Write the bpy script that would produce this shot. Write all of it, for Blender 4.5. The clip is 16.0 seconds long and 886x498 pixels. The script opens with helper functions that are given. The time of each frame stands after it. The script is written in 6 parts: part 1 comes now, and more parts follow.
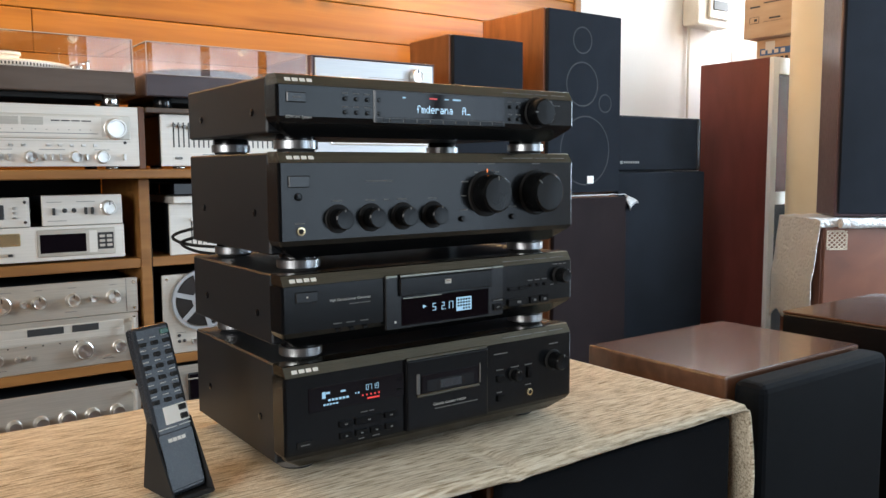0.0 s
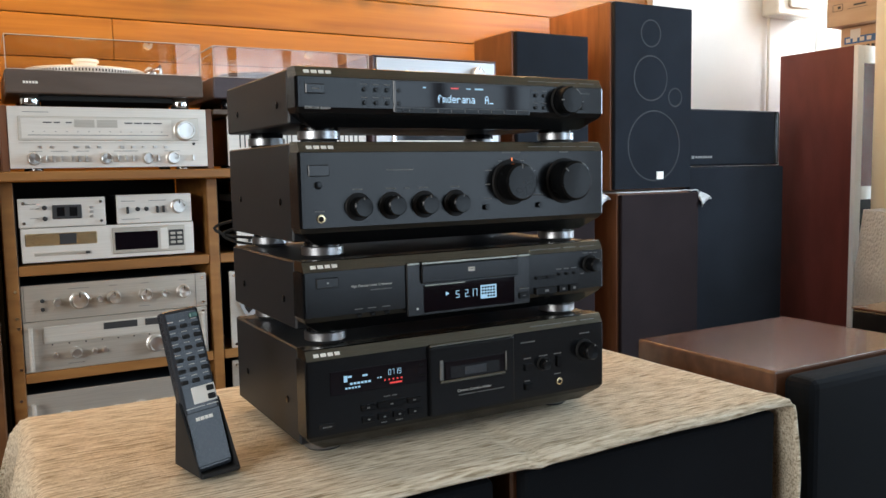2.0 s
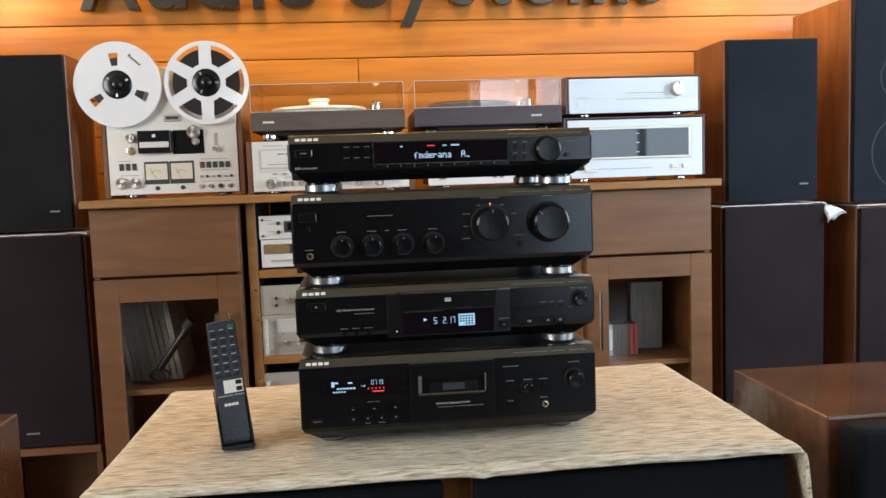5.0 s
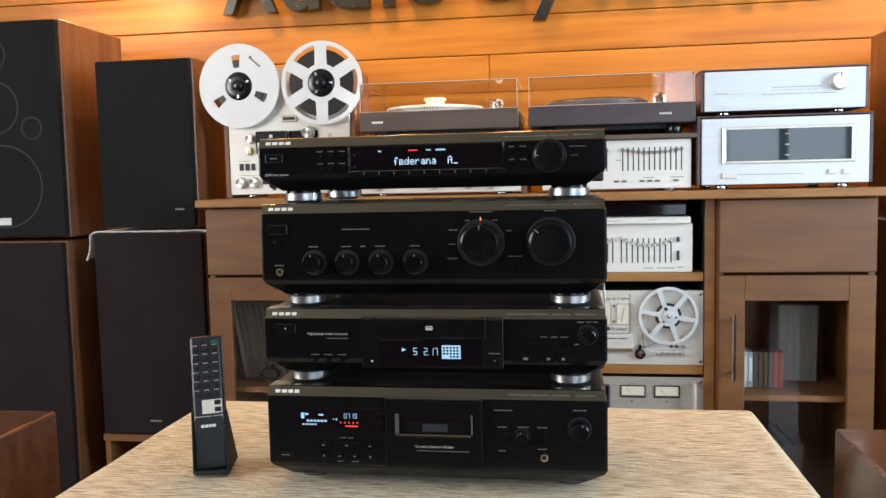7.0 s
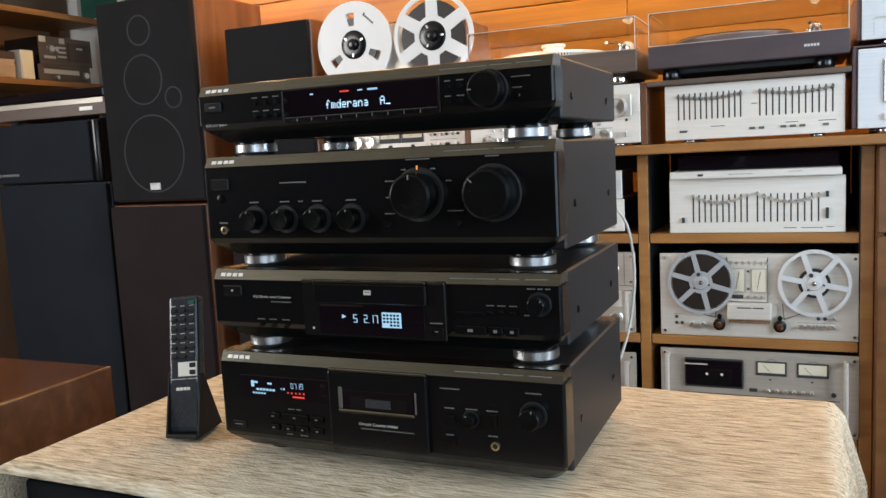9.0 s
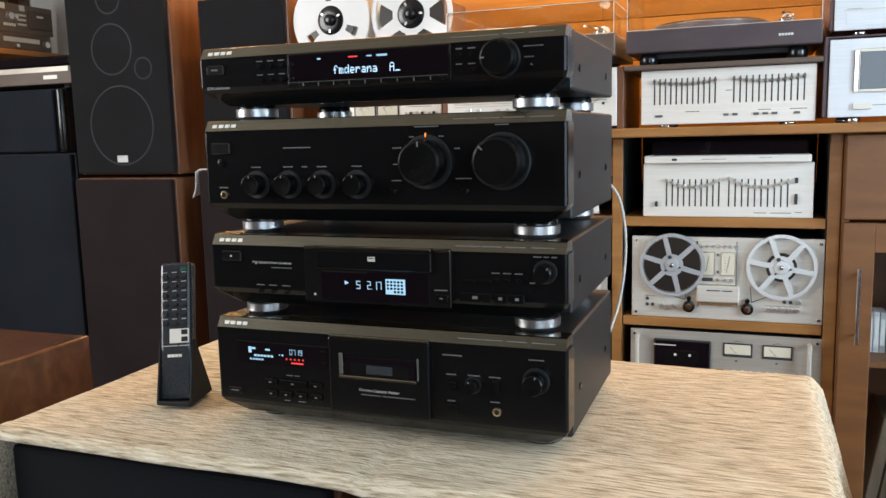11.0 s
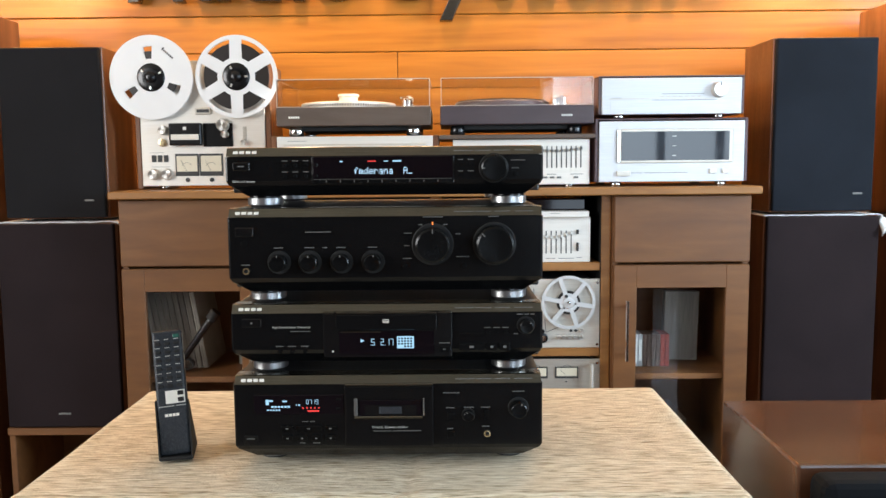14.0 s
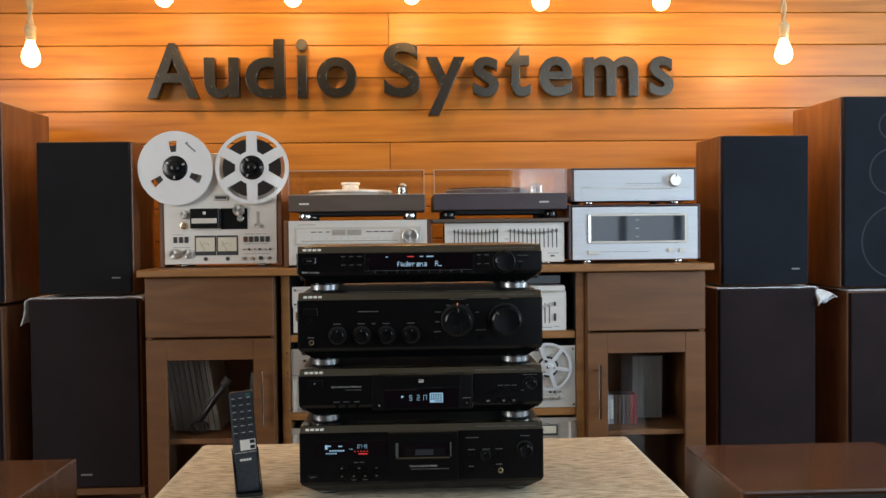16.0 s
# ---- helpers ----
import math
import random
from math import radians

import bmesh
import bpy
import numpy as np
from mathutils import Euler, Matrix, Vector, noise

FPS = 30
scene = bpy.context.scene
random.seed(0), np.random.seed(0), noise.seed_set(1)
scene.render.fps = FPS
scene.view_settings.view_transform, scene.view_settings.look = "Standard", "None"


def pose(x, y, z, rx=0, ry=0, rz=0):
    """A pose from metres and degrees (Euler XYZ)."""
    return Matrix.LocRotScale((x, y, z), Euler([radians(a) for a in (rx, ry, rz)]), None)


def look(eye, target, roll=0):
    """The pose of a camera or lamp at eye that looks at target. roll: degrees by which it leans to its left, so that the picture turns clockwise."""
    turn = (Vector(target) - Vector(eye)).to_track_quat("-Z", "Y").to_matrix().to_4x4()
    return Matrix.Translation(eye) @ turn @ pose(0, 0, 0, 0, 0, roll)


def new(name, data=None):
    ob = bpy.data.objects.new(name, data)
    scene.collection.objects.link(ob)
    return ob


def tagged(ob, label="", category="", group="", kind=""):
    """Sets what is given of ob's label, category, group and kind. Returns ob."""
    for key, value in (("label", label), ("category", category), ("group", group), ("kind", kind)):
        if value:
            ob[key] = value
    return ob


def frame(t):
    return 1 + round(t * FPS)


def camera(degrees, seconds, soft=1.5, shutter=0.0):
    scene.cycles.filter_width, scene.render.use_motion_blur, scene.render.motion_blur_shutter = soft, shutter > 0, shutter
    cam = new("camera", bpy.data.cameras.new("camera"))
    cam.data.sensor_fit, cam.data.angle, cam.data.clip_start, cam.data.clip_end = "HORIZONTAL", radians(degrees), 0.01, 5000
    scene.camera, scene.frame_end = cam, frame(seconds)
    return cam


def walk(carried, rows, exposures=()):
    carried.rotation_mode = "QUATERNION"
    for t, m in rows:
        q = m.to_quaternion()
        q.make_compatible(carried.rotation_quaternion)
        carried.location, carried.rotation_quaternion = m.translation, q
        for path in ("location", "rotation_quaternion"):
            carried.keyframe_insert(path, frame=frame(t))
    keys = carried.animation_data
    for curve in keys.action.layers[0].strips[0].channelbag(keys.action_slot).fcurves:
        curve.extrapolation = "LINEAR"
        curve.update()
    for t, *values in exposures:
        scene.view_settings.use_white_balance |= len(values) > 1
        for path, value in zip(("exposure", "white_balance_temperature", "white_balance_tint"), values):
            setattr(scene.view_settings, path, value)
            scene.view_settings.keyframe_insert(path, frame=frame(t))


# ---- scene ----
cam = camera(57.1, 16.0)
METRES, EYE, TILT, LEAN, TURN = 2.31, 1.15, 0.0, 0.0, -35.7
ROWS = [
    (0.0, 0.0, 0.0, 0.0, -0.03, -5.66, 0.33),
    (0.5, 0.0007, -0.0028, -0.0056, -0.22, -5.6, 0.54),
    (1.0, 0.0061, -0.0045, -0.0079, 0.76, -5.61, 0.69),
    (1.5, 0.0148, -0.0056, -0.0088, 2.74, -5.55, 0.76),
    (2.0, 0.0331, -0.0039, -0.0073, 5.93, -5.45, 1.1),
    (2.5, 0.0593, -0.0059, -0.0038, 9.34, -5.09, 1.47),
    (3.0, 0.0922, -0.0054, -0.0005, 13.51, -4.76, 2.0),
    (5.5, 0.285, 0.0099, 0.0212, 34.54, -5.01, 1.83),
    (6.0, 0.3145, 0.0326, 0.0245, 39.22, -4.76, 1.63),
    (6.5, 0.3145, 0.0773, 0.0207, 41.69, -4.7, 1.19),
    (7.0, 0.3096, 0.1239, 0.0188, 44.1, -4.75, 1.24),
    (7.5, 0.3175, 0.1846, 0.0136, 48.07, -4.93, 1.99),
    (8.0, 0.3338, 0.2418, 0.0126, 54.95, -5.6, 2.67),
    (8.5, 0.3476, 0.2663, 0.0092, 56.75, -6.37, 2.97),
    (9.0, 0.3509, 0.2665, 0.0052, 59.3, -6.82, 2.9),
    (11.5, 0.3285, 0.2314, -0.002, 53.76, -8.52, -0.17),
    (12.0, 0.2981, 0.2042, -0.002, 46.21, -8.28, -1.01),
    (12.5, 0.2656, 0.1671, 0.002, 40.19, -8.5, -1.02),
    (13.0, 0.2585, 0.1391, 0.0146, 37.3, -8.38, -0.82),
    (13.5, 0.2843, 0.1086, 0.0234, 36.74, -7.25, -0.29),
    (14.0, 0.3129, 0.0606, 0.0336, 36.04, -5.97, 0.53),
    (14.5, 0.3211, 0.0192, 0.0386, 35.45, -5.23, 0.82),
    (15.0, 0.3262, -0.0356, 0.0442, 34.74, -3.86, 1.05),
    (15.5, 0.3412, -0.0741, 0.0523, 33.9, -2.25, 0.79),
    (16.0, 0.3591, -0.0788, 0.0555, 33.49, -1.33, 0.64),
]
walk(cam, [(t, pose(-0.579, -0.802, EYE, TILT, LEAN, TURN) @ pose(METRES * x, METRES * y, METRES * z, 90 + pitch, roll, yaw)) for t, x, y, z, yaw, pitch, roll in ROWS],
     exposures=((0.0, -0.16), (3.0, -0.22), (5.5, 0.12), (8.0, 0.18), (9.0, 0.05), (11.5, 0.28), (13.0, 0.40), (14.5, 0.19), (15.5, -0.20), (16.0, -0.56)))

# ---- world, daylight, lamps ----
world = bpy.data.worlds.new("sky")
scene.world = world
world.use_nodes = True
wn = world.node_tree
sky = wn.nodes.new("ShaderNodeTexSky")
sky.sky_type, sky.sun_disc = "NISHITA", False
sky.sun_elevation, sky.sun_rotation = radians(40), radians(200)
wn.links.new(sky.outputs[0], wn.nodes["Background"].inputs[0])
wn.nodes["Background"].inputs[1].default_value = 0.08


def area_lamp(name, eye, target, sx, sy, watts, colour):
    data = bpy.data.lights.new(name, "AREA")
    data.shape, data.size, data.size_y, data.energy, data.color = "RECTANGLE", sx, sy, watts, colour
    ob = new(name, data)
    ob.matrix_world = look(eye, target)
    return ob


BULB_WATTS = 10.5
SHOPFRONT = area_lamp("shopfront_daylight", (2.2, -3.95, 1.6), (1.6, 2.0, 1.2), 2.3, 2.4, 78, (0.64, 0.81, 1.0))
# Assumed side window out of view; lamp turned to brighten the north-east wall.
SIDELIGHT = area_lamp("side_window_daylight", (3.46, -0.15, 1.75), (2.6, 2.0, 1.45), 1.5, 1.6, 165, (0.66, 0.83, 1.0))
# Added out of view to brighten the white north-east corner; no window known there.
CORNER_FILL = area_lamp("high_window_daylight", (3.47, 1.78, 2.25), (2.5, 1.95, 1.5), 0.40, 0.8, 26, (0.86, 0.93, 1.0))
# Added from the unseen west side to lift the cloth and left speakers.
WEST_FILL = area_lamp("west_window_daylight", (-3.36, -1.3, 1.85), (-0.5, 0.7, 0.9), 1.8, 1.5, 100, (0.96, 0.96, 0.96))

# ---- materials ----


def mat(name, colour, rough=0.5, metal=0.0, spec=0.5, coat=0.0):
    m = bpy.data.materials.new(name)
    m.use_nodes = True
    b = m.node_tree.nodes["Principled BSDF"]
    b.inputs["Base Color"].default_value = (*colour, 1)
    b.inputs["Roughness"].default_value = rough
    b.inputs["Metallic"].default_value = metal
    b.inputs["Specular IOR Level"].default_value = spec
    b.inputs["Coat Weight"].default_value = coat
    return m


def rich(name, stops, scale=(1, 1, 1), noise_scale=8.0, detail=6.0, rough=(0.4, 0.5), metal=0.0, bump=0.1,
         fine=60.0, spread=0.0, spec=0.5, coat=0.0, distort=0.4, dist=0.002):
    """Two scales of noise: a stretched figure that drives colour, and a fine one that drives roughness and relief."""
    m = mat(name, stops[0][1], rough[0], metal, spec, coat)
    nt = m.node_tree
    N, L = nt.nodes, nt.links
    b = N["Principled BSDF"]
    tc, info, mp = N.new("ShaderNodeTexCoord"), N.new("ShaderNodeObjectInfo"), N.new("ShaderNodeMapping")
    mul = N.new("ShaderNodeMath")
    mul.operation, mul.inputs[1].default_value = "MULTIPLY", 37.0
    L.new(info.outputs["Random"], mul.inputs[0])
    add = N.new("ShaderNodeVectorMath")
    L.new(tc.outputs["Object"], add.inputs[0])
    L.new(mul.outputs[0], add.inputs[1])
    L.new(add.outputs[0], mp.inputs[0])
    mp.inputs["Scale"].default_value = scale
    n1, n2 = N.new("ShaderNodeTexNoise"), N.new("ShaderNodeTexNoise")
    n1.inputs["Scale"].default_value, n1.inputs["Detail"].default_value = noise_scale, detail
    n1.inputs["Distortion"].default_value = distort
    n2.inputs["Scale"].default_value, n2.inputs["Detail"].default_value = fine, 3.0
    L.new(mp.outputs[0], n1.inputs["Vector"])
    L.new(mp.outputs[0], n2.inputs["Vector"])
    ramp = N.new("ShaderNodeValToRGB")
    els = ramp.color_ramp.elements
    while len(els) < len(stops):
        els.new(0.5)
    for e, (p, c) in zip(els, stops):
        e.position, e.color = p, (*c, 1)
    L.new(n1.outputs[0], ramp.inputs[0])
    hsv = N.new("ShaderNodeHueSaturation")
    vr = N.new("ShaderNodeMapRange")
    vr.inputs["To Min"].default_value, vr.inputs["To Max"].default_value = 1 - spread, 1 + spread
    L.new(info.outputs["Random"], vr.inputs[0])
    L.new(vr.outputs[0], hsv.inputs["Value"])
    L.new(ramp.outputs[0], hsv.inputs["Color"])
    L.new(hsv.outputs[0], b.inputs["Base Color"])
    rr = N.new("ShaderNodeMapRange")
    rr.inputs["From Min"].default_value, rr.inputs["From Max"].default_value = 0.3, 0.7
    rr.inputs["To Min"].default_value, rr.inputs["To Max"].default_value = rough
    L.new(n2.outputs[0], rr.inputs[0])
    L.new(rr.outputs[0], b.inputs["Roughness"])
    if bump:
        bp = N.new("ShaderNodeBump")
        bp.inputs["Strength"].default_value, bp.inputs["Distance"].default_value = bump, dist
        L.new(n2.outputs[0], bp.inputs["Height"])
        L.new(bp.outputs[0], b.inputs["Normal"])
    return m


def glow(name, colour, strength):
    m = mat(name, (0.02, 0.02, 0.02), 0.3)
    b = m.node_tree.nodes["Principled BSDF"]
    b.inputs["Emission Color"].default_value = (*colour, 1)
    b.inputs["Emission Strength"].default_value = strength
    return m


def glass(name, colour=(1, 1, 1), rough=0.02, ior=1.45):
    m = mat(name, colour, rough)
    b = m.node_tree.nodes["Principled BSDF"]
    b.inputs["Transmission Weight"].default_value, b.inputs["IOR"].default_value = 1.0, ior
    return m


M = dict(
    board=rich("varnished_timber_board", [(0.25, (0.285, 0.098, 0.0125)), (0.5, (0.425, 0.160, 0.020)), (0.78, (0.52, 0.216, 0.033))],
               (0.5, 3, 9), 3.0, 8, (0.34, 0.48), bump=0.06, fine=40, spread=0.13, spec=0.32, coat=0.05),
    cabwood=rich("brown_cabinet_wood", [(0.25, (0.118, 0.046, 0.0145)), (0.55, (0.172, 0.070, 0.021)), (0.8, (0.22, 0.095, 0.030))],
                 (0.7, 4, 4), 5.0, 8, (0.38, 0.55), bump=0.08, fine=70, spread=0.06),
    oak=rich("oak_edge_wood", [(0.25, (0.21, 0.088, 0.022)), (0.55, (0.31, 0.136, 0.035)), (0.8, (0.38, 0.18, 0.052))],
             (0.7, 5, 5), 6.0, 8, (0.4, 0.55), bump=0.08, fine=80, spread=0.08),
    walnut=rich("walnut_veneer", [(0.25, (0.10, 0.033, 0.016)), (0.55, (0.155, 0.052, 0.025)), (0.8, (0.20, 0.075, 0.035))],
                (1, 6, 1.2), 5.0, 8, (0.32, 0.48), bump=0.06, fine=90, spread=0.08),
    walnut_v=rich("walnut_veneer_upright", [(0.25, (0.105, 0.040, 0.017)), (0.55, (0.175, 0.071, 0.030)), (0.8, (0.24, 0.103, 0.046))],
                  (5, 5, 0.8), 5.0, 8, (0.35, 0.5), bump=0.06, fine=90, spread=0.08),
    topwood=rich("polished_walnut_top", [(0.25, (0.075, 0.031, 0.016)), (0.55, (0.112, 0.048, 0.025)), (0.8, (0.15, 0.068, 0.036))],
                 (1.0, 7, 5), 5.0, 8, (0.14, 0.26), bump=0.03, fine=90, spread=0.06, coat=0.2),
    mahogany=rich("mahogany_side", [(0.25, (0.12, 0.026, 0.020)), (0.7, (0.18, 0.042, 0.032))], (3, 3, 0.8), 4.0, 6, (0.4, 0.55), bump=0.04, fine=60),
    grille=rich("black_grille_cloth", [(0.3, (0.0056, 0.0078, 0.0122)), (0.7, (0.0090, 0.0120, 0.0180))], (1, 1, 1), 5.0, 3, (0.85, 0.95), bump=0.35, fine=900, spec=0.25),
    # Less blue than grille, for speakers on the left.
    grille_n=rich("neutral_black_grille_cloth", [(0.3, (0.0062, 0.0056, 0.0064)), (0.7, (0.0094, 0.0086, 0.0098))], (1, 1, 1), 5.0, 3, (0.85, 0.95), bump=0.35, fine=900, spec=0.25),
    # Darker copy of grille; the weaker light on low fronts is in its colour.
    grille_l=rich("low_shade_grille_cloth", [(0.3, (0.0030, 0.0042, 0.0060)), (0.7, (0.0050, 0.0066, 0.0092))], (1, 1, 1), 5.0, 3, (0.85, 0.95), bump=0.35, fine=900, spec=0.2),
    grille_b=rich("dark_brown_grille_cloth", [(0.3, (0.0120, 0.0066, 0.0074)), (0.7, (0.0170, 0.0100, 0.0110))], (1, 1, 1), 5.0, 3, (0.85, 0.95), bump=0.35, fine=900, spec=0.25),
    ringcloth=rich("grille_cloth_over_driver", [(0.3, (0.009, 0.011, 0.014)), (0.7, (0.017, 0.019, 0.023))], (1, 1, 1), 5.0, 3, (0.6, 0.7), bump=0.2, fine=900, spec=0.4),
    black=rich("black_powder_coat", [(0.3, (0.0065, 0.0085, 0.0115)), (0.7, (0.009, 0.0115, 0.015))], (1, 1, 1), 6.0, 3, (0.42, 0.52), bump=0.12, fine=1200, spec=0.45, dist=0.0005),
    panel=rich("brushed_black_panel", [(0.3, (0.0036, 0.0040, 0.0046)), (0.7, (0.0056, 0.0061, 0.0068))], (2, 40, 90), 12.0, 3, (0.15, 0.22), bump=0.03, fine=60, spec=0.33, dist=0.0003),
    strip=rich("bronze_black_edge_strip", [(0.3, (0.185, 0.18, 0.150)), (0.7, (0.245, 0.238, 0.20))], (2, 60, 90), 9.0, 3, (0.20, 0.27), metal=1.0, bump=0.02, fine=60),
    satin=mat("satin_black_plastic", (0.0035, 0.0040, 0.0048), 0.24),
    knobface=rich("turned_black_knob", [(0.3, (0.003, 0.0033, 0.0036)), (0.7, (0.005, 0.0054, 0.0058))], (1, 1, 1), 20, 2, (0.20, 0.28), bump=0.0, fine=60, spec=0.24),
    rubber=mat("black_rubber", (0.010, 0.010, 0.010), 0.75),
    # Near-black with the shade of deep openings and bays put into it.
    gap=mat("recess_shade_black", (0.004, 0.004, 0.004), 0.7),
    screen=mat("smoked_display_window", (0.006, 0.004, 0.006), 0.06, spec=0.28),
    silver=rich("brushed_aluminium", [(0.3, (0.62, 0.58, 0.51)), (0.7, (0.71, 0.67, 0.59))], (1.5, 30, 60), 6.0, 4, (0.34, 0.46), metal=0.35, bump=0.03, fine=60, spread=0.04),
    silver_w=rich("pale_silver_panel", [(0.3, (0.72, 0.68, 0.61)), (0.7, (0.79, 0.75, 0.68))], (1.5, 30, 60), 6.0, 4, (0.36, 0.46), metal=0.2, bump=0.02, fine=60, spread=0.03),
    silver_d=rich("warm_grey_aluminium", [(0.3, (0.52, 0.48, 0.41)), (0.7, (0.61, 0.565, 0.49))], (1.5, 30, 60), 6.0, 4, (0.28, 0.40), metal=0.5, bump=0.03, fine=60, spread=0.04),
    chrome=mat("polished_metal", (0.78, 0.78, 0.77), 0.16, 1.0),
    foot=rich("turned_silver_foot", [(0.3, (0.38, 0.39, 0.40)), (0.7, (0.50, 0.51, 0.52))], (60, 60, 1), 12, 2, (0.30, 0.40), metal=1.0, bump=0.0),
    knobsil=mat("spun_silver_knob", (0.74, 0.72, 0.68), 0.28, 0.95),
    ink=mat("dark_printed_marks", (0.03, 0.03, 0.03), 0.6),
    pale=mat("pale_printed_marks", (0.62, 0.62, 0.58), 0.5),
    dim=mat("dim_printed_marks", (0.17, 0.17, 0.16), 0.5),
    logo=mat("cream_metal_badge", (0.88, 0.85, 0.77), 0.4, 0.0),
    brass=mat("brass_ring", (0.75, 0.60, 0.36), 0.25, 0.9),
    dots=glow("blue_white_dot_glow", (0.50, 0.76, 1.0), 1.7),
    cyan=glow("blue_white_display_glow", (0.42, 0.74, 1.0), 0.85),
    red=glow("red_display_glow", (1.0, 0.06, 0.05), 0.9),
    orange=glow("orange_indicator_glow", (1.0, 0.25, 0.05), 1.6),
    meter=mat("cream_meter_card", (0.66, 0.60, 0.46), 0.6),
    meterglass=rich("blue_grey_meter_glass", [(0.3, (0.022, 0.027, 0.034)), (0.7, (0.030, 0.036, 0.044))], (1, 1, 1), 3, 3, (0.02, 0.05), bump=0.0, fine=20, spec=0.55),
    silver_c=rich("cool_white_silver_panel", [(0.3, (0.58, 0.60, 0.62)), (0.7, (0.65, 0.67, 0.69))], (1.5, 30, 60), 6.0, 4, (0.36, 0.46), metal=0.2, bump=0.02, fine=60, spread=0.03),
    slider=mat("dark_grey_slider_knob", (0.16, 0.155, 0.145), 0.35, 0.5),
    reelgrey=rich("grey_reel_flange", [(0.3, (0.40, 0.41, 0.42)), (0.7, (0.47, 0.48, 0.49))], (1, 1, 1), 5, 3, (0.32, 0.42), metal=0.3, bump=0.0),
    reelpale=rich("pale_reel_flange", [(0.3, (0.60, 0.60, 0.59)), (0.7, (0.67, 0.67, 0.66))], (1, 1, 1), 5, 3, (0.32, 0.42), metal=0.2, bump=0.0),
    plumwood=rich("dark_plum_veneer", [(0.25, (0.075, 0.045, 0.052)), (0.7, (0.11, 0.070, 0.078))], (3, 3, 0.8), 4.0, 6, (0.28, 0.4), bump=0.04, fine=60),
    fret=mat("pale_beige_fretwork", (0.55, 0.45, 0.34), 0.6),
    white=rich("white_reel_plastic", [(0.3, (0.72, 0.71, 0.69)), (0.7, (0.79, 0.78, 0.76))], (1, 1, 1), 5, 3, (0.35, 0.45), bump=0.0),
    edge=mat("acrylic_edge_glint", (0.50, 0.46, 0.41), 0.2),
    tape=mat("brown_black_tape", (0.016, 0.012, 0.010), 0.35),
    plinth=rich("taupe_turntable_plinth", [(0.3, (0.085, 0.058, 0.042)), (0.7, (0.115, 0.082, 0.062))], (1, 5, 5), 6, 5, (0.45, 0.55), bump=0.03),
    plinth2=rich("plum_turntable_plinth", [(0.3, (0.055, 0.038, 0.042)), (0.7, (0.072, 0.052, 0.056))], (1, 5, 5), 6, 5, (0.4, 0.5), bump=0.03),
    acrylic=glass("clear_acrylic", (0.97, 0.955, 0.93), 0.012),
    doorglass=glass("smoked_door_glass", (0.85, 0.84, 0.82), 0.01),
    plaster=rich("white_wall_plaster", [(0.3, (0.78, 0.77, 0.75)), (0.7, (0.86, 0.85, 0.83))], (1, 1, 1), 1.6, 6, (0.7, 0.85), bump=0.25, fine=120),
    ceiling=rich("beige_ceiling_paint", [(0.3, (0.50, 0.47, 0.41)), (0.7, (0.58, 0.55, 0.48))], (1, 1, 1), 2, 5, (0.8, 0.9), bump=0.1, fine=90),
    # Dark tone for unseen walls and bars, so glossy black fronts mirror little light.
    darkpanel=rich("dark_tone_for_reflections", [(0.3, (0.10, 0.065, 0.042)), (0.7, (0.15, 0.10, 0.066))], (4, 4, 0.6), 2, 6, (0.5, 0.65), bump=0.05, fine=60),
    floor=rich("brown_floor_tile", [(0.3, (0.16, 0.11, 0.08)), (0.7, (0.23, 0.17, 0.13))], (1, 1, 1), 3, 6, (0.3, 0.45), bump=0.05, fine=60),
    cream=rich("cream_painted_column", [(0.3, (0.80, 0.69, 0.48)), (0.7, (0.86, 0.75, 0.54))], (1, 1, 1), 3, 5, (0.6, 0.75), bump=0.1, fine=90),
    card=rich("brown_cardboard", [(0.3, (0.44, 0.29, 0.17)), (0.7, (0.53, 0.37, 0.23))], (1, 1, 6), 5, 5, (0.75, 0.9), bump=0.1, fine=90),
    blue=mat("blue_printed_band", (0.05, 0.13, 0.30), 0.7),
    grey_pl=rich("aged_white_plastic", [(0.3, (0.55, 0.53, 0.48)), (0.7, (0.66, 0.64, 0.58))], (1, 1, 1), 9, 4, (0.45, 0.55), bump=0.0),
    paper=rich("grey_paper_spines", [(0.3, (0.19, 0.175, 0.15)), (0.7, (0.28, 0.26, 0.225))], (9, 1, 1), 9, 4, (0.7, 0.85), bump=0.0, spread=0.3),
    kraft=rich("brown_paper_sleeve", [(0.3, (0.085, 0.060, 0.038)), (0.7, (0.13, 0.095, 0.062))], (9, 1, 1), 9, 4, (0.6, 0.75), bump=0.0, spread=0.3),
    redbox=mat("red_cassette_spine", (0.30, 0.035, 0.022), 0.5),
    brownbox=mat("brown_cassette_spine", (0.075, 0.045, 0.032), 0.5),
    greybox=rich("grey_cassette_spine", [(0.3, (0.30, 0.30, 0.30)), (0.7, (0.55, 0.55, 0.53))], (1, 1, 8), 8, 3, (0.4, 0.5), bump=0.0, spread=0.3),
    letter=rich("dark_bronze_letter_metal", [(0.3, (0.105, 0.096, 0.082)), (0.7, (0.125, 0.115, 0.098))], (1, 1, 1), 4, 3, (0.20, 0.28), metal=0.95, bump=0.02),
    rope=rich("natural_jute_rope", [(0.3, (0.42, 0.30, 0.16)), (0.7, (0.58, 0.44, 0.26))], (1, 1, 1), 60, 3, (0.8, 0.9), bump=0.3, fine=300),
    bulb=glow("lit_bulb_glass", (1.0, 0.80, 0.46), 9.0),
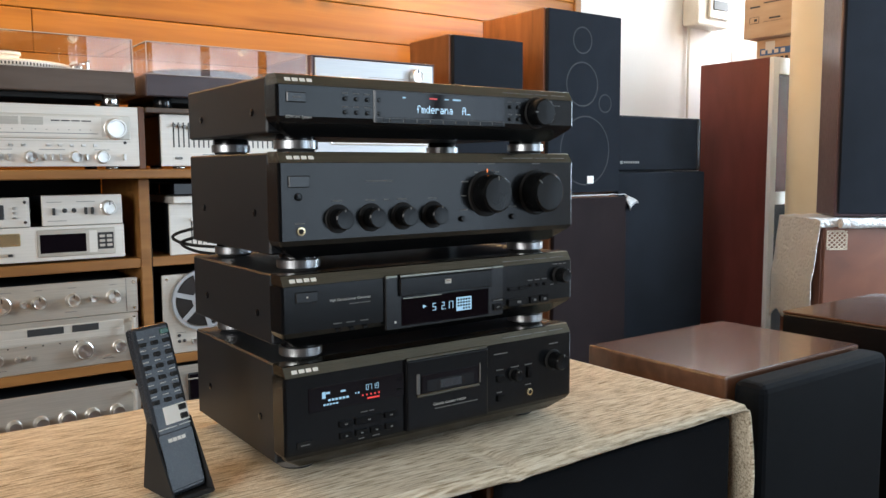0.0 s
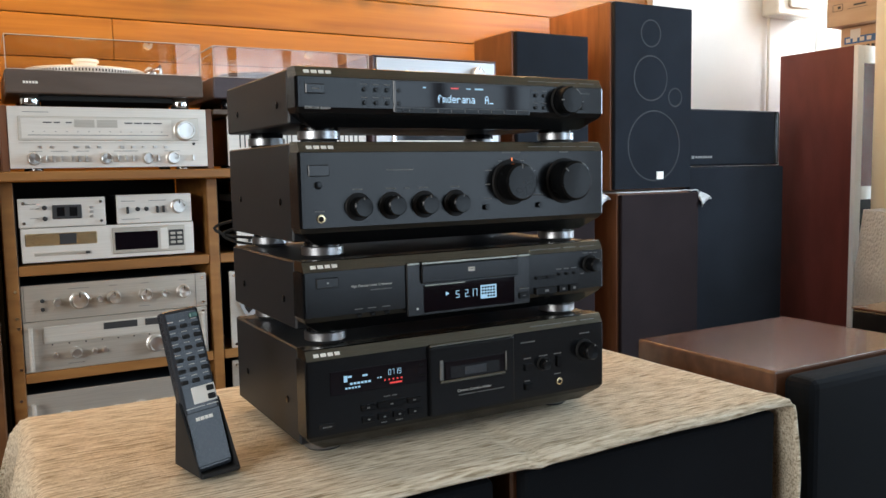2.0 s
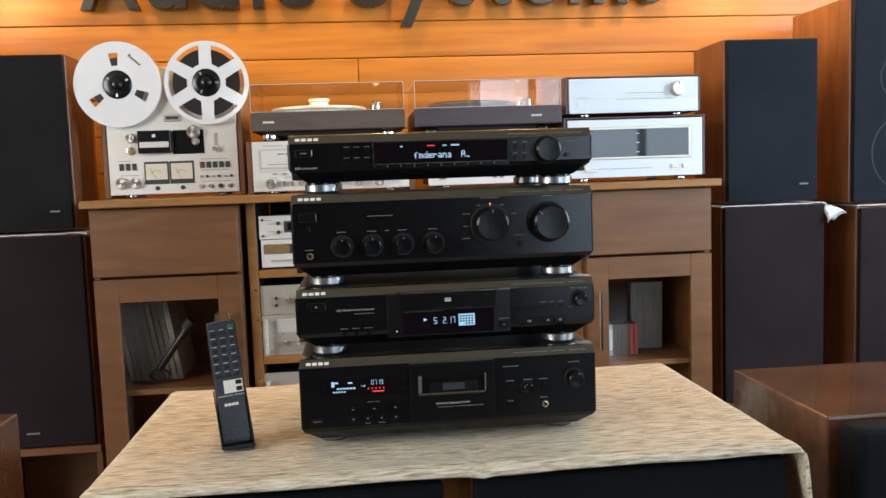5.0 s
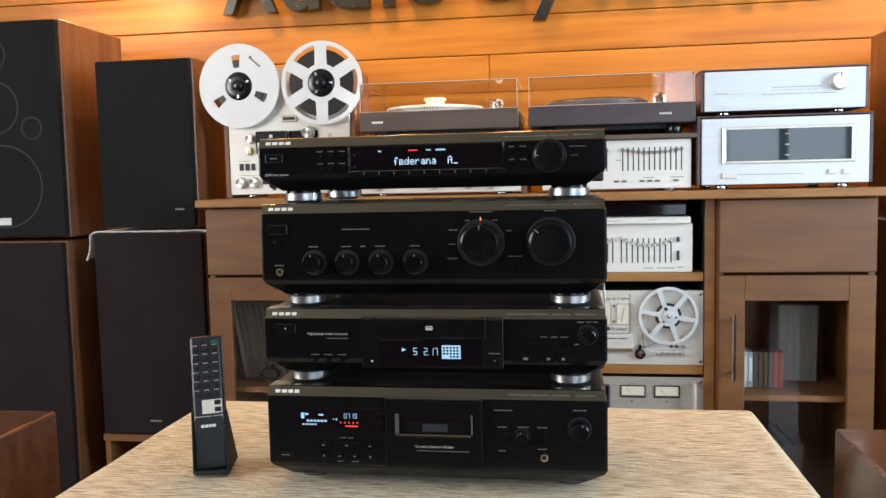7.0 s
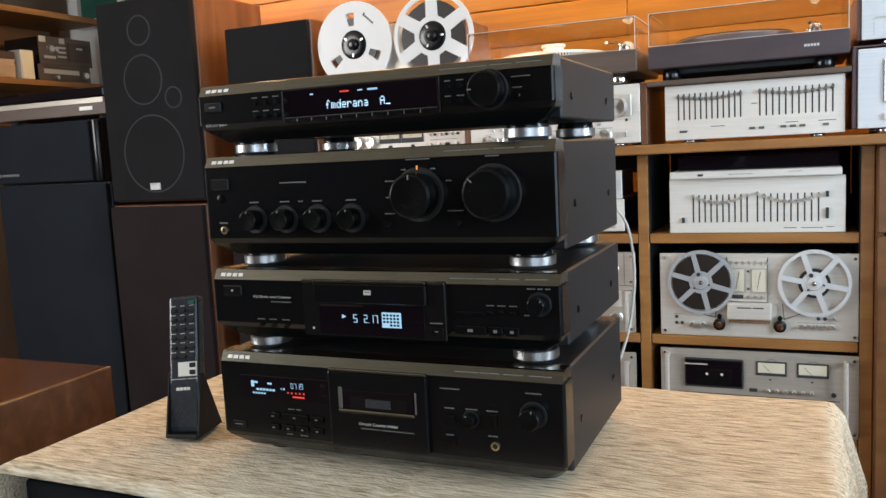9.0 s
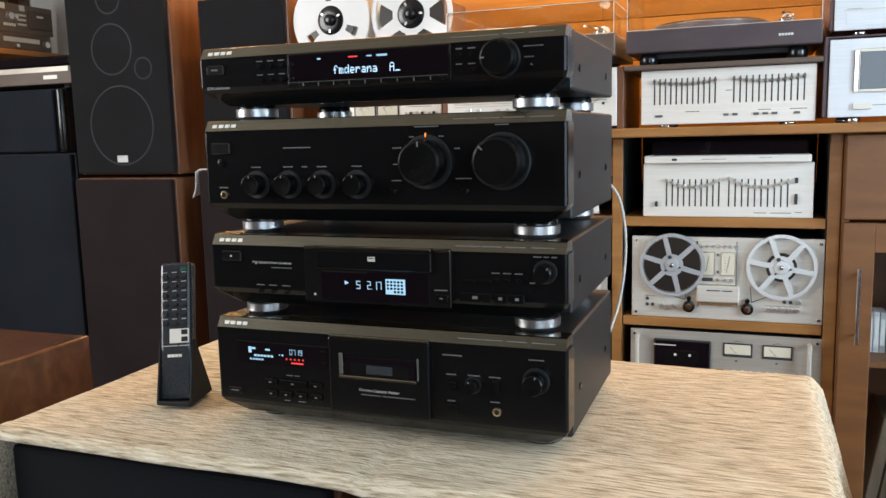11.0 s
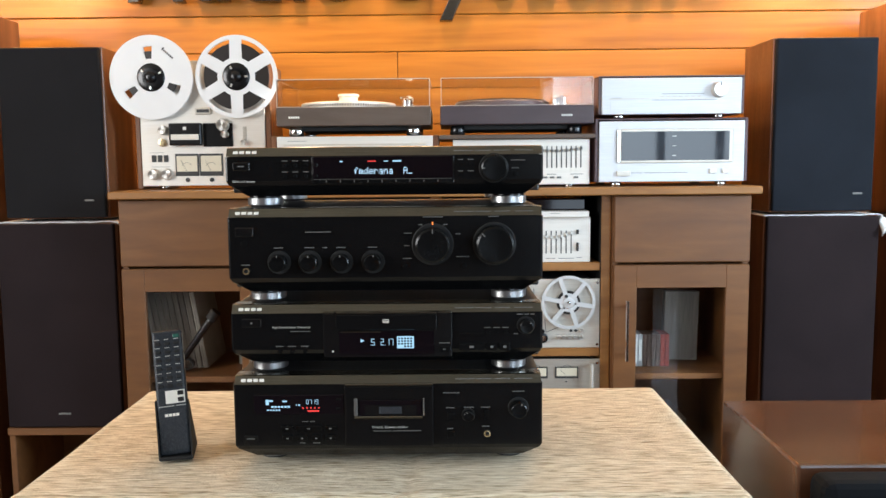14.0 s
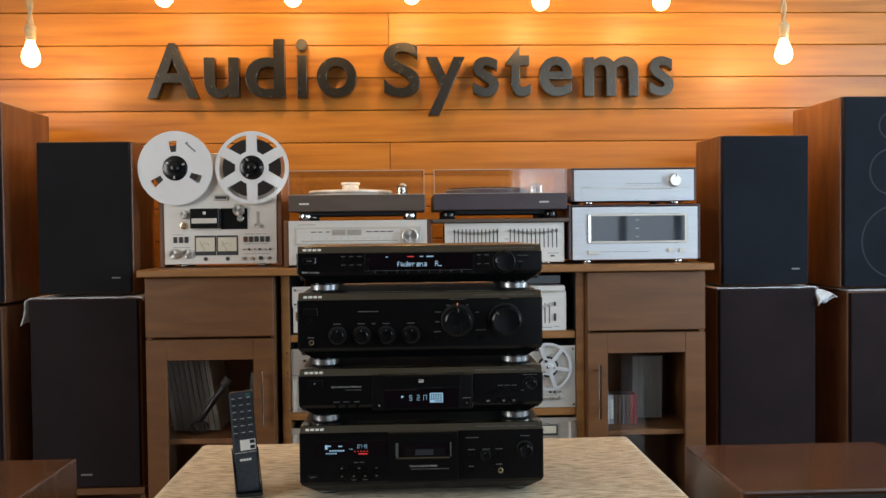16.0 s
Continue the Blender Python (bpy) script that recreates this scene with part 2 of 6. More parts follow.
    remote=rich("slate_black_remote", [(0.3, (0.030, 0.034, 0.040)), (0.7, (0.042, 0.047, 0.054))], (1, 1, 1), 9, 3, (0.22, 0.30), bump=0.05, fine=900),
    greenpane=mat("green_tinted_board", (0.03, 0.12, 0.09), 0.25),
)


def weave(name):
    """Coarse beige upholstery cloth: streaks that run along x, and a woven relief."""
    m = rich(name, [(0.30, (0.30, 0.225, 0.135)), (0.43, (0.60, 0.50, 0.345)), (0.54, (0.79, 0.69, 0.52)), (0.70, (0.91, 0.84, 0.69))],
             (15, 150, 150), 2.0, 7, (0.8, 0.95), bump=0.0, fine=200, spec=0.2, distort=0.35)
    nt = m.node_tree
    N, L = nt.nodes, nt.links
    tc = N.new("ShaderNodeTexCoord")
    mp = N.new("ShaderNodeMapping")
    mp.inputs["Scale"].default_value = (160, 420, 420)
    L.new(tc.outputs["Object"], mp.inputs[0])
    n = N.new("ShaderNodeTexNoise")
    n.inputs["Scale"].default_value, n.inputs["Detail"].default_value = 1.0, 4
    L.new(mp.outputs[0], n.inputs["Vector"])
    bp = N.new("ShaderNodeBump")
    bp.inputs["Strength"].default_value, bp.inputs["Distance"].default_value = 1.0, 0.003
    L.new(n.outputs[0], bp.inputs["Height"])
    L.new(bp.outputs[0], N["Principled BSDF"].inputs["Normal"])
    return m


def bubble(name):
    m = mat(name, (0.74, 0.74, 0.73), 0.42)
    nt = m.node_tree
    N, L = nt.nodes, nt.links
    tc, v, bp = N.new("ShaderNodeTexCoord"), N.new("ShaderNodeTexVoronoi"), N.new("ShaderNodeBump")
    v.inputs["Scale"].default_value = 75
    L.new(tc.outputs["Object"], v.inputs["Vector"])
    bp.inputs["Strength"].default_value, bp.inputs["Distance"].default_value, bp.invert = 1.0, 0.006, True
    L.new(v.outputs["Distance"], bp.inputs["Height"])
    b = N["Principled BSDF"]
    L.new(bp.outputs[0], b.inputs["Normal"])
    b.inputs["Transmission Weight"].default_value = 0.15
    return m


def spun(m):
    """Fine turning marks round the axis of a knob: the highlight fans out from its middle."""
    nt = m.node_tree
    t = nt.nodes.new("ShaderNodeTangent")
    t.direction_type, t.axis = "RADIAL", "Y"
    b = nt.nodes["Principled BSDF"]
    b.inputs["Anisotropic"].default_value = 0.75
    nt.links.new(t.outputs[0], b.inputs["Tangent"])


spun(M["knobsil"])
M["cloth"] = weave("woven_beige_cloth")
M["bubble"] = bubble("bubble_wrap_film")

# ---- building helpers ----


def thing(name, at, label="", category="", group="", kind="", turn=0.0):
    ob = new(name)
    ob.empty_display_size = 0.05
    ob.matrix_basis = pose(*at, 0, 0, turn)
    return tagged(ob, label, category, group, kind)


def put(name, mesh, material, parent=None, label="", at=None):
    if not mesh.materials:
        mesh.materials.append(M[material])
    ob = new(name, mesh)
    ob.parent = parent
    if at:
        ob.location = at
    return tagged(ob, label)


def part(name, bm, material, parent=None, label="", at=None, smooth=False):
    mesh = bpy.data.meshes.new(name)
    bm.normal_update()
    bm.to_mesh(mesh)
    bm.free()
    if smooth:
        mesh.polygons.foreach_set("use_smooth", [True] * len(mesh.polygons))
        mesh.set_sharp_from_angle(angle=radians(35))
    return put(name, mesh, material, parent, label, at)


def box(x0, x1, y0, y1, z0, z1, bev=0.0015, seg=1):
    bm = bmesh.new()
    bmesh.ops.create_cube(bm, size=1)
    for v in bm.verts:
        v.co = Vector(((x0 + x1) / 2 + v.co.x * (x1 - x0), (y0 + y1) / 2 + v.co.y * (y1 - y0), (z0 + z1) / 2 + v.co.z * (z1 - z0)))
    if bev:
        bmesh.ops.bevel(bm, geom=bm.edges[:], offset=bev, segments=seg, affect="EDGES", profile=0.5)
    return bm


def more(bm, *others):
    """Joins further bmeshes into bm."""
    for o in others:
        mesh = bpy.data.meshes.new("join")
        o.to_mesh(mesh)
        o.free()
        bm.from_mesh(mesh)
        bpy.data.meshes.remove(mesh)
    return bm


def lathe(profile, seg=24, axis="y", at=(0, 0, 0)):
    """Turns (radius, height) pairs about an axis. For y the height runs towards the viewer (-y)."""
    bm = bmesh.new()
    rings = []
    for r, h in profile:
        ring = []
        for i in range(seg):
            a = 2 * math.pi * i / seg
            c, s = r * math.cos(a), r * math.sin(a)
            p = (c, -h, s) if axis == "y" else (c, s, h)
            ring.append(bm.verts.new(Vector(p) + Vector(at)))
        rings.append(ring)
    for a, b in zip(rings, rings[1:]):
        for i in range(seg):
            bm.faces.new((a[i], a[(i + 1) % seg], b[(i + 1) % seg], b[i]))
    bm.faces.new(rings[0])
    bm.faces.new(rings[-1])
    bmesh.ops.recalc_face_normals(bm, faces=bm.faces[:])
    return bm


CACHE = {}


def shared(key, material, make, smooth=True):
    if key not in CACHE:
        mesh = bpy.data.meshes.new(str(key[0]))
        bm = make()
        bm.normal_update()
        bm.to_mesh(mesh)
        bm.free()
        if smooth:
            mesh.polygons.foreach_set("use_smooth", [True] * len(mesh.polygons))
            mesh.set_sharp_from_angle(angle=radians(35))
        mesh.materials.append(M[material])
        CACHE[key] = mesh
    return CACHE[key]


def knob(parent, x, z, r, depth=0.014, material="knobsil", y=0.0, tick=None, label="", name="knob"):
    prof = [(r * 1.0, -0.001), (r, depth * 0.7), (r * 0.97, depth * 0.92), (r * 0.86, depth), (r * 0.3, depth * 0.97)]
    if material == "knobsil" and r > 0.010:
        prof = [(r * 1.12, -0.001), (r * 1.12, depth * 0.10), (r * 1.02, depth * 0.16), (r, depth * 0.30), (r * 0.97, depth * 0.84), (r * 0.90, depth), (r * 0.80, depth), (r * 0.74, depth * 0.93), (r * 0.2, depth * 0.92)]
    mesh = shared(("knob", round(r, 4), round(depth, 4), material), material, lambda: lathe(prof, 28))
    ob = put(name, mesh, material, parent, label, (x, y, z))
    if tick:
        w = max(0.0006, r * 0.06)
        t = put("pointer", shared(("pointer", round(r, 4), round(depth, 4), tick), tick, lambda: box(-w, w, -depth - 0.0006, -depth * 0.5, r * 0.45, r * 0.98, 0)), tick, ob)
        t.rotation_euler = (0, 0, 0)
    return ob


def button(parent, x, z, w, h, depth=0.003, material="satin", y=0.0, name="button", bev=0.0008, label=""):
    mesh = shared((name, round(w, 4), round(h, 4), round(depth, 4), material), material,
                  lambda: box(-w / 2, w / 2, -depth, 0.001, -h / 2, h / 2, min(bev, w / 4, h / 4)), False)
    return put(name, mesh, material, parent, label, (x, y, z))


def stud(parent, x, z, r, depth, material, y=0.0, name="button"):
    mesh = shared((name, round(r, 4), round(depth, 4), material), material, lambda: lathe([(r, -0.001), (r, depth * 0.8), (r * 0.8, depth)], 14))
    return put(name, mesh, material, parent, "", (x, y, z))


def marks(parent, spans, material="pale", y=-0.0005, name="printed_mark", h=0.0016):
    """Plain bars for writing too small to read: spans of (x0, x1, z)."""
    bm = bmesh.new()
    for x0, x1, z in spans:
        n = max(1, round((x1 - x0) / 0.0021)) if h <= 0.0016 and x1 - x0 < 0.06 else 1
        step = (x1 - x0) / n
        for k in range(n):
            cut = 0.0005 if n > 1 else 0.0
            more(bm, box(x0 + k * step, x0 + (k + 1) * step - cut, y, y + 0.0008, z - h / 2, z + h / 2, 0))
    return tagged(part(name, bm, material, parent), kind="stuff")


def words(text, size, depth=0.0003):
    """Built-in font, as a mesh in the xz plane that faces -y, its left baseline at the origin."""
    cu = bpy.data.curves.new("words", "FONT")
    cu.body, cu.size, cu.extrude = text, size, depth
    ob = new("words", cu)
    bpy.context.view_layer.update()
    mesh = bpy.data.meshes.new_from_object(ob.evaluated_get(bpy.context.evaluated_depsgraph_get()))
    bpy.data.objects.remove(ob)
    bpy.data.curves.remove(cu)
    mesh.transform(Matrix.Rotation(radians(90), 4, "X"))
    return mesh


def lettering(parent, text, x, z, width, material, y=-0.0006, name="lettering", slant=0.0, tall=1.0, depth=0.0003):
    mesh = words(text, 1.0, 0)
    co = [v.co.copy() for v in mesh.vertices]
    x0, x1 = min(c.x for c in co), max(c.x for c in co)
    k = width / (x1 - x0)
    for v in mesh.vertices:
        v.co = Vector(((v.co.x - x0) * k + slant * v.co.z * k, v.co.y, v.co.z * k * tall))
    return put(name, mesh, material, parent, "", (x, y, z))


def sheet(outer, holes, depth):
    """A flat plate in the xz plane with holes, its front at y=0, going back by depth."""
    cu = bpy.data.curves.new("plate", "CURVE")
    cu.dimensions, cu.fill_mode, cu.extrude = "2D", "BOTH", depth / 2
    for loop in (outer, *holes):
        sp = cu.splines.new("POLY")
        sp.points.add(len(loop) - 1)
        for p, (x, z) in zip(sp.points, loop):
            p.co = (x, z, 0, 1)
        sp.use_cyclic_u = True
    ob = new("plate", cu)
    bpy.context.view_layer.update()
    mesh = bpy.data.meshes.new_from_object(ob.evaluated_get(bpy.context.evaluated_depsgraph_get()))
    bpy.data.objects.remove(ob)
    bpy.data.curves.remove(cu)
    mesh.transform(Matrix.Translation((0, depth / 2, 0)) @ Matrix.Rotation(radians(90), 4, "X"))
    bm = bmesh.new()
    bm.from_mesh(mesh)
    bmesh.ops.remove_doubles(bm, verts=bm.verts[:], dist=1e-5)
    bm.to_mesh(mesh)
    bm.free()
    return mesh


def arc(cx, cz, r, a0, a1, n):
    return [(cx + r * math.cos(radians(a0 + (a1 - a0) * i / n)), cz + r * math.sin(radians(a0 + (a1 - a0) * i / n))) for i in range(n + 1)]


def tube(points, r, seg=8):
    """A round bar along a line of points."""
    bm = bmesh.new()
    rings = []
    pts = [Vector(p) for p in points]
    for i, p in enumerate(pts):
        d = (pts[min(i + 1, len(pts) - 1)] - pts[max(i - 1, 0)]).normalized()
        u = d.orthogonal().normalized() if i == 0 else (u - d * u.dot(d)).normalized()
        w = d.cross(u)
        rings.append([bm.verts.new(p + r * (math.cos(2 * math.pi * k / seg) * u + math.sin(2 * math.pi * k / seg) * w)) for k in range(seg)])
    for a, b in zip(rings, rings[1:]):
        for k in range(seg):
            bm.faces.new((a[k], a[(k + 1) % seg], b[(k + 1) % seg], b[k]))
    bm.faces.new(rings[0])
    bm.faces.new(rings[-1])
    bmesh.ops.recalc_face_normals(bm, faces=bm.faces[:])
    return bm

# ---- the room ----
X0, X1, Y0, Y1, ZC = -3.4, 3.5, -4.1, 2.07, 2.85


def structure(name, bm, material, label):
    return tagged(part(name, bm, material), label, "", "", "structure")


structure("floor", box(X0 - 0.2, X1 + 0.2, Y0 - 0.2, Y1 + 1.2, -0.1, 0.0, 0), "floor", "brown polished floor tiles")
structure("ceiling", box(X0 - 0.2, X1 + 0.2, Y0 - 0.2, Y1 + 1.2, ZC, ZC + 0.1, 0), "ceiling", "plain beige painted ceiling")
TIMBER_L, TIMBER_R = -2.25, 2.27
WALL = structure("wall_north", box(TIMBER_L, TIMBER_R, Y1 + 0.012, Y1 + 0.2, 0, ZC, 0), "gap", "dark backing behind the timber boards")
structure("wall_north_east", box(TIMBER_R + 0.004, X1 + 0.2, Y1 - 0.01, Y1 + 0.2, 0, ZC, 0), "plaster", "white plastered wall beside the timber")
structure("wall_north_west", box(X0 - 0.2, TIMBER_L - 0.004, Y1 + 0.7, Y1 + 0.9, 0, ZC, 0), "plaster", "white plastered wall with a window band")
structure("wall_return_west", box(TIMBER_L - 0.004, TIMBER_L + 0.1, Y1 + 0.21, Y1 + 0.69, 0, ZC, 0), "plaster", "white plastered wall return")
bm = box(X1, X1 + 0.2, 0.80, 1.56, 0, ZC, 0)
more(bm, box(X1, X1 + 0.2, 1.56, 2.0, 0, 1.84, 0), box(X1, X1 + 0.2, 1.56, 2.0, 2.67, ZC, 0), box(X1, X1 + 0.2, 2.0, Y1 - 0.014, 0, ZC, 0))
more(bm, box(X1, X1 + 0.2, -0.90, 0.80, 0, 0.85, 0), box(X1, X1 + 0.2, -0.90, 0.80, 2.62, ZC, 0), box(X1, X1 + 0.2, Y0, -0.90, 0, ZC, 0))
structure("wall_east", bm, "plaster", "white side wall with a wide window opening")
bm = box(X0 - 0.2, X0, Y0, -2.25, 0, ZC, 0)
more(bm, box(X0 - 0.2, X0, -0.35, Y1 + 0.69, 0, ZC, 0), box(X0 - 0.2, X0, -2.25, -0.35, 0, 1.05, 0), box(X0 - 0.2, X0, -2.25, -0.35, 2.65, ZC, 0))
structure("wall_west", bm, "darkpanel", "dark panelled side wall with a window opening")
bm = box(X0, 1.0, Y0 - 0.2, Y0, 0, ZC, 0)
more(bm, box(3.4, X1, Y0 - 0.2, Y0, 0, ZC, 0), box(1.0, 3.4, Y0 - 0.2, Y0, 0, 0.35, 0), box(1.0, 3.4, Y0 - 0.2, Y0, 2.82, ZC, 0))
structure("wall_south", bm, "darkpanel", "dark panelled wall with a shopfront opening")
structure("trim", box(TIMBER_R - 0.02, TIMBER_R + 0.02, Y1 - 0.025, Y1 - 0.011, 0, ZC, 0.003), "oak", "pale wooden edge strip of the timber wall")

WF = thing("window_1", (2.2, -3.76, 0.35), "dark framed shopfront window with upright bars", "window", kind="structure")
for xx in (-1.16, -0.62, -0.10, 0.46, 1.16):
    part("mullion", box(xx - 0.035, xx + 0.035, -0.03, 0.03, 0.06, 2.40, 0.004), "darkpanel", WF)
part("transom", box(-1.2, 1.2, -0.028, 0.028, 1.95, 2.02, 0.004), "darkpanel", WF)
part("window_sill", box(-1.2, 1.2, -0.05, 0.06, 0.0, 0.058, 0.004), "darkpanel", WF)

# ---- the shelf wall ----
ZT = 1.152


def slab(name, parent, x0, x1, y0, y1, z0, z1, material, bev=0.002, label=""):
    return part(name, box(x0, x1, y0, y1, z0, z1, bev), material, parent, label)


top = thing("countertop", (0.05, 1.37, 1.128), "long brown wooden countertop over the cabinets", "countertop")
slab("board", top, -1.0, 0.995, 0.0185, 0.50, 0.0, 0.024, "oak", 0.001)
slab("front_edge", top, -1.0, 0.995, 0.0, 0.018, 0.0, 0.024, "oak", 0.003, "rounded brown edge strip")

shelf = thing("open_shelf_unit", (0.056, 1.445, 0.0), "brown wooden open shelves with two bays of audio gear", "shelf unit")
SX0, SX1 = -0.53, 0.545
slab("upright", shelf, SX0, SX0 + 0.03, 0, 0.40, 0, 1.126, "oak")
slab("upright", shelf, SX1 - 0.03, SX1, 0, 0.40, 0, 1.126, "oak")
slab("upright", shelf, -0.022, 0.006, 0, 0.40, 0, 1.126, "oak")
# Near-black sheets and backs put the bays' inner shade into the colour.
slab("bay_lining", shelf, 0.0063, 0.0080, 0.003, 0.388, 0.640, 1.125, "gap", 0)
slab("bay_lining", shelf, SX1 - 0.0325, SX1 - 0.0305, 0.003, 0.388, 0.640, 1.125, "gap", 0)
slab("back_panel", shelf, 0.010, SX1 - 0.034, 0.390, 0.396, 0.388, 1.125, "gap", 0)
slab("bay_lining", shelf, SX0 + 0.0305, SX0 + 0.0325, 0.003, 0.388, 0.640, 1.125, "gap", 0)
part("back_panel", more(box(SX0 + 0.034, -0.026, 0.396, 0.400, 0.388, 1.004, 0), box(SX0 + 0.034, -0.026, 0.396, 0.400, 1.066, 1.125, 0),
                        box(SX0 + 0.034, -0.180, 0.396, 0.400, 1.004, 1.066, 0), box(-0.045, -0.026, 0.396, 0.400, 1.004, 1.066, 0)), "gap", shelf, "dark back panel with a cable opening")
for z in (0.888, 0.612, 0.36, 0.06):
    slab("shelf_board", shelf, SX0 + 0.031, -0.023, 0.001, 0.395, z, z + 0.026, "oak")
    slab("shelf_board", shelf, 0.0085, SX1 - 0.033, 0.001, 0.3895, z, z + 0.026, "oak")


def cabinet(x, label, hinge, w=0.445):
    """Drawer above, glazed door below, in a brown carcass; front at y=0."""
    h = 1.126
    c = thing("cabinet", (x, 1.41, 0.0), label, "cabinet", "glazed side cabinets")
    bm = box(-w / 2, -w / 2 + 0.018, 0.022, 0.42, 0, h, 0.001)
    more(bm, box(w / 2 - 0.018, w / 2, 0.022, 0.42, 0, h, 0.001), box(-w / 2 + 0.018, w / 2 - 0.018, 0.40, 0.42, 0, h, 0),
         box(-w / 2 + 0.018, w / 2 - 0.018, 0.03, 0.40, 0.895, 0.907, 0), box(-w / 2 + 0.018, w / 2 - 0.018, 0.03, 0.40, 0.03, 0.06, 0))
    part("body", bm, "cabwood", c)
    part("shelf", box(-w / 2 + 0.019, w / 2 - 0.019, 0.04, 0.398, 0.535, 0.553, 0.001), "cabwood", c)
    part("drawer", box(-w / 2 + 0.002, w / 2 - 0.002, 0, 0.02, 0.916, 1.124, 0.003), "cabwood", c)
    d0, d1, z0, z1, f = -w / 2 + 0.002, w / 2 - 0.002, 0.05, 0.908, 0.072
    bm = box(d0, d0 + f, 0, 0.02, z0, z1, 0.002)
    more(bm, box(d1 - f, d1, 0, 0.02, z0, z1, 0.002), box(d0 + f, d1 - f, 0.001, 0.019, z1 - f, z1, 0.001), box(d0 + f, d1 - f, 0.001, 0.019, z0, z0 + f, 0.001))
    door = part("door", bm, "cabwood", c)
    pane = part("pane", box(d0 + f, d1 - f, 0.008, 0.012, z0 + f, z1 - f, 0), "doorglass", door)
    pane.visible_shadow = False
    hx = hinge * (w / 2 - 0.04)
    bm = tube([(hx, -0.028, 0.61), (hx, -0.028, 0.80)], 0.005, 10)
    more(bm, tube([(hx, 0.0, 0.63), (hx, -0.028, 0.63)], 0.004), tube([(hx, 0.0, 0.78), (hx, -0.028, 0.78)], 0.004))
    part("handle", bm, "chrome", door, "brushed steel bar handle", smooth=True)
    return c


cabinet(-0.715, "brown wooden cabinet with a drawer and glazed door", 1)
cabinet(0.8155, "brown wooden cabinet with drawer and glazed door of cassettes", -1, 0.426)

# ---- loudspeakers ----


def loudspeaker(at, w, h, d, label, wood="walnut_v", cloth="grille", turn=0.0, badge=None, rings=(), group="loudspeakers", grille_d=0.018, top_wood=None):
    """Wooden box with a cloth grille in front; front of the grille at y=0."""
    s = thing("loudspeaker", at, label, "loudspeaker", group, turn=turn)
    part("cabinet", box(-w / 2, w / 2, grille_d + 0.004, d, 0, h, 0.003), wood, s)
    part("grille", box(-w / 2 + 0.004, w / 2 - 0.004, 0, grille_d + 0.003, 0.004, h - 0.004, 0.005, 2), cloth, s)
    if top_wood:
        part("top_panel", box(-w / 2 - 0.001, w / 2 + 0.001, grille_d + 0.003, d + 0.001, h + 0.0002, h + 0.004, 0.001), top_wood, s)
    for x, z, r in rings:
        bm = tube([(x + r * math.cos(a * math.pi / 24), 0.0050, z + r * math.sin(a * math.pi / 24)) for a in range(49)], 0.0060, 10)
        part("driver_ring", bm, "ringcloth", s, smooth=True)
    if badge:
        bx_, bz, bw, bh, bmat = badge
        part("badge", box(bx_ - bw / 2, bx_ + bw / 2, -0.003, 0.001, bz - bh / 2, bz + bh / 2, 0.0008), bmat, s)
    return s


BIG = ((-0.02, 0.60, 0.05), (-0.02, 0.43, 0.085), (0.0, 0.17, 0.135), (0.11, 0.36, 0.035))
loudspeaker((1.285, 1.50, 1.062), 0.326, 0.552, 0.27, "walnut bookshelf speaker with black grille", badge=(0.11, 0.06, 0.03, 0.006, "dim"))
loudspeaker((-1.172, 1.50, 1.062), 0.330, 0.546, 0.27, "walnut bookshelf speaker with worn black grille", cloth="grille_n", badge=(0.11, 0.06, 0.03, 0.006, "dim"))
loudspeaker((1.287, 1.49, 0.372), 0.365, 0.682, 0.36, "tall walnut speaker with dark brown grille", cloth="grille_b", badge=(0.0, 0.05, 0.04, 0.006, "dim"))
loudspeaker((-1.176, 1.49, 0.372), 0.385, 0.678, 0.36, "tall walnut speaker with dark brown grille", cloth="grille_b", badge=(0.0, 0.05, 0.04, 0.006, "dim"))
loudspeaker((1.79, 1.52, 1.046), 0.41, 0.712, 0.40, "large walnut speaker with black grille over round drivers", badge=(0.03, 0.055, 0.035, 0.03, "logo"), rings=BIG)
loudspeaker((-1.665, 1.48, 1.036), 0.43, 0.712, 0.40, "large walnut speaker with worn black grille over round drivers", cloth="grille_n", badge=(-0.005, 0.055, 0.045, 0.024, "greybox"), rings=BIG)
loudspeaker((1.81, 1.50, 0.0), 0.42, 1.034, 0.40, "floor-standing dark speaker under a larger one", cloth="grille_b")
loudspeaker((-1.675, 1.47, 0.0), 0.43, 1.024, 0.40, "floor-standing dark speaker under a larger one", cloth="grille_b")
for x in (1.287, -1.176):
    b = thing("speaker_stand", (x, 1.50, 0.0), "low brown wooden stand under a tall speaker", "stand", "speaker stands")
    slab("top_board", b, -0.20, 0.20, 0, 0.36, 0.345, 0.370, "cabwood")
    slab("side", b, -0.20, -0.18, 0.01, 0.35, 0, 0.344, "cabwood")
    slab("side", b, 0.18, 0.20, 0.01, 0.35, 0, 0.344, "cabwood")
    slab("back", b, -0.179, 0.179, 0.33, 0.345, 0, 0.344, "cabwood")

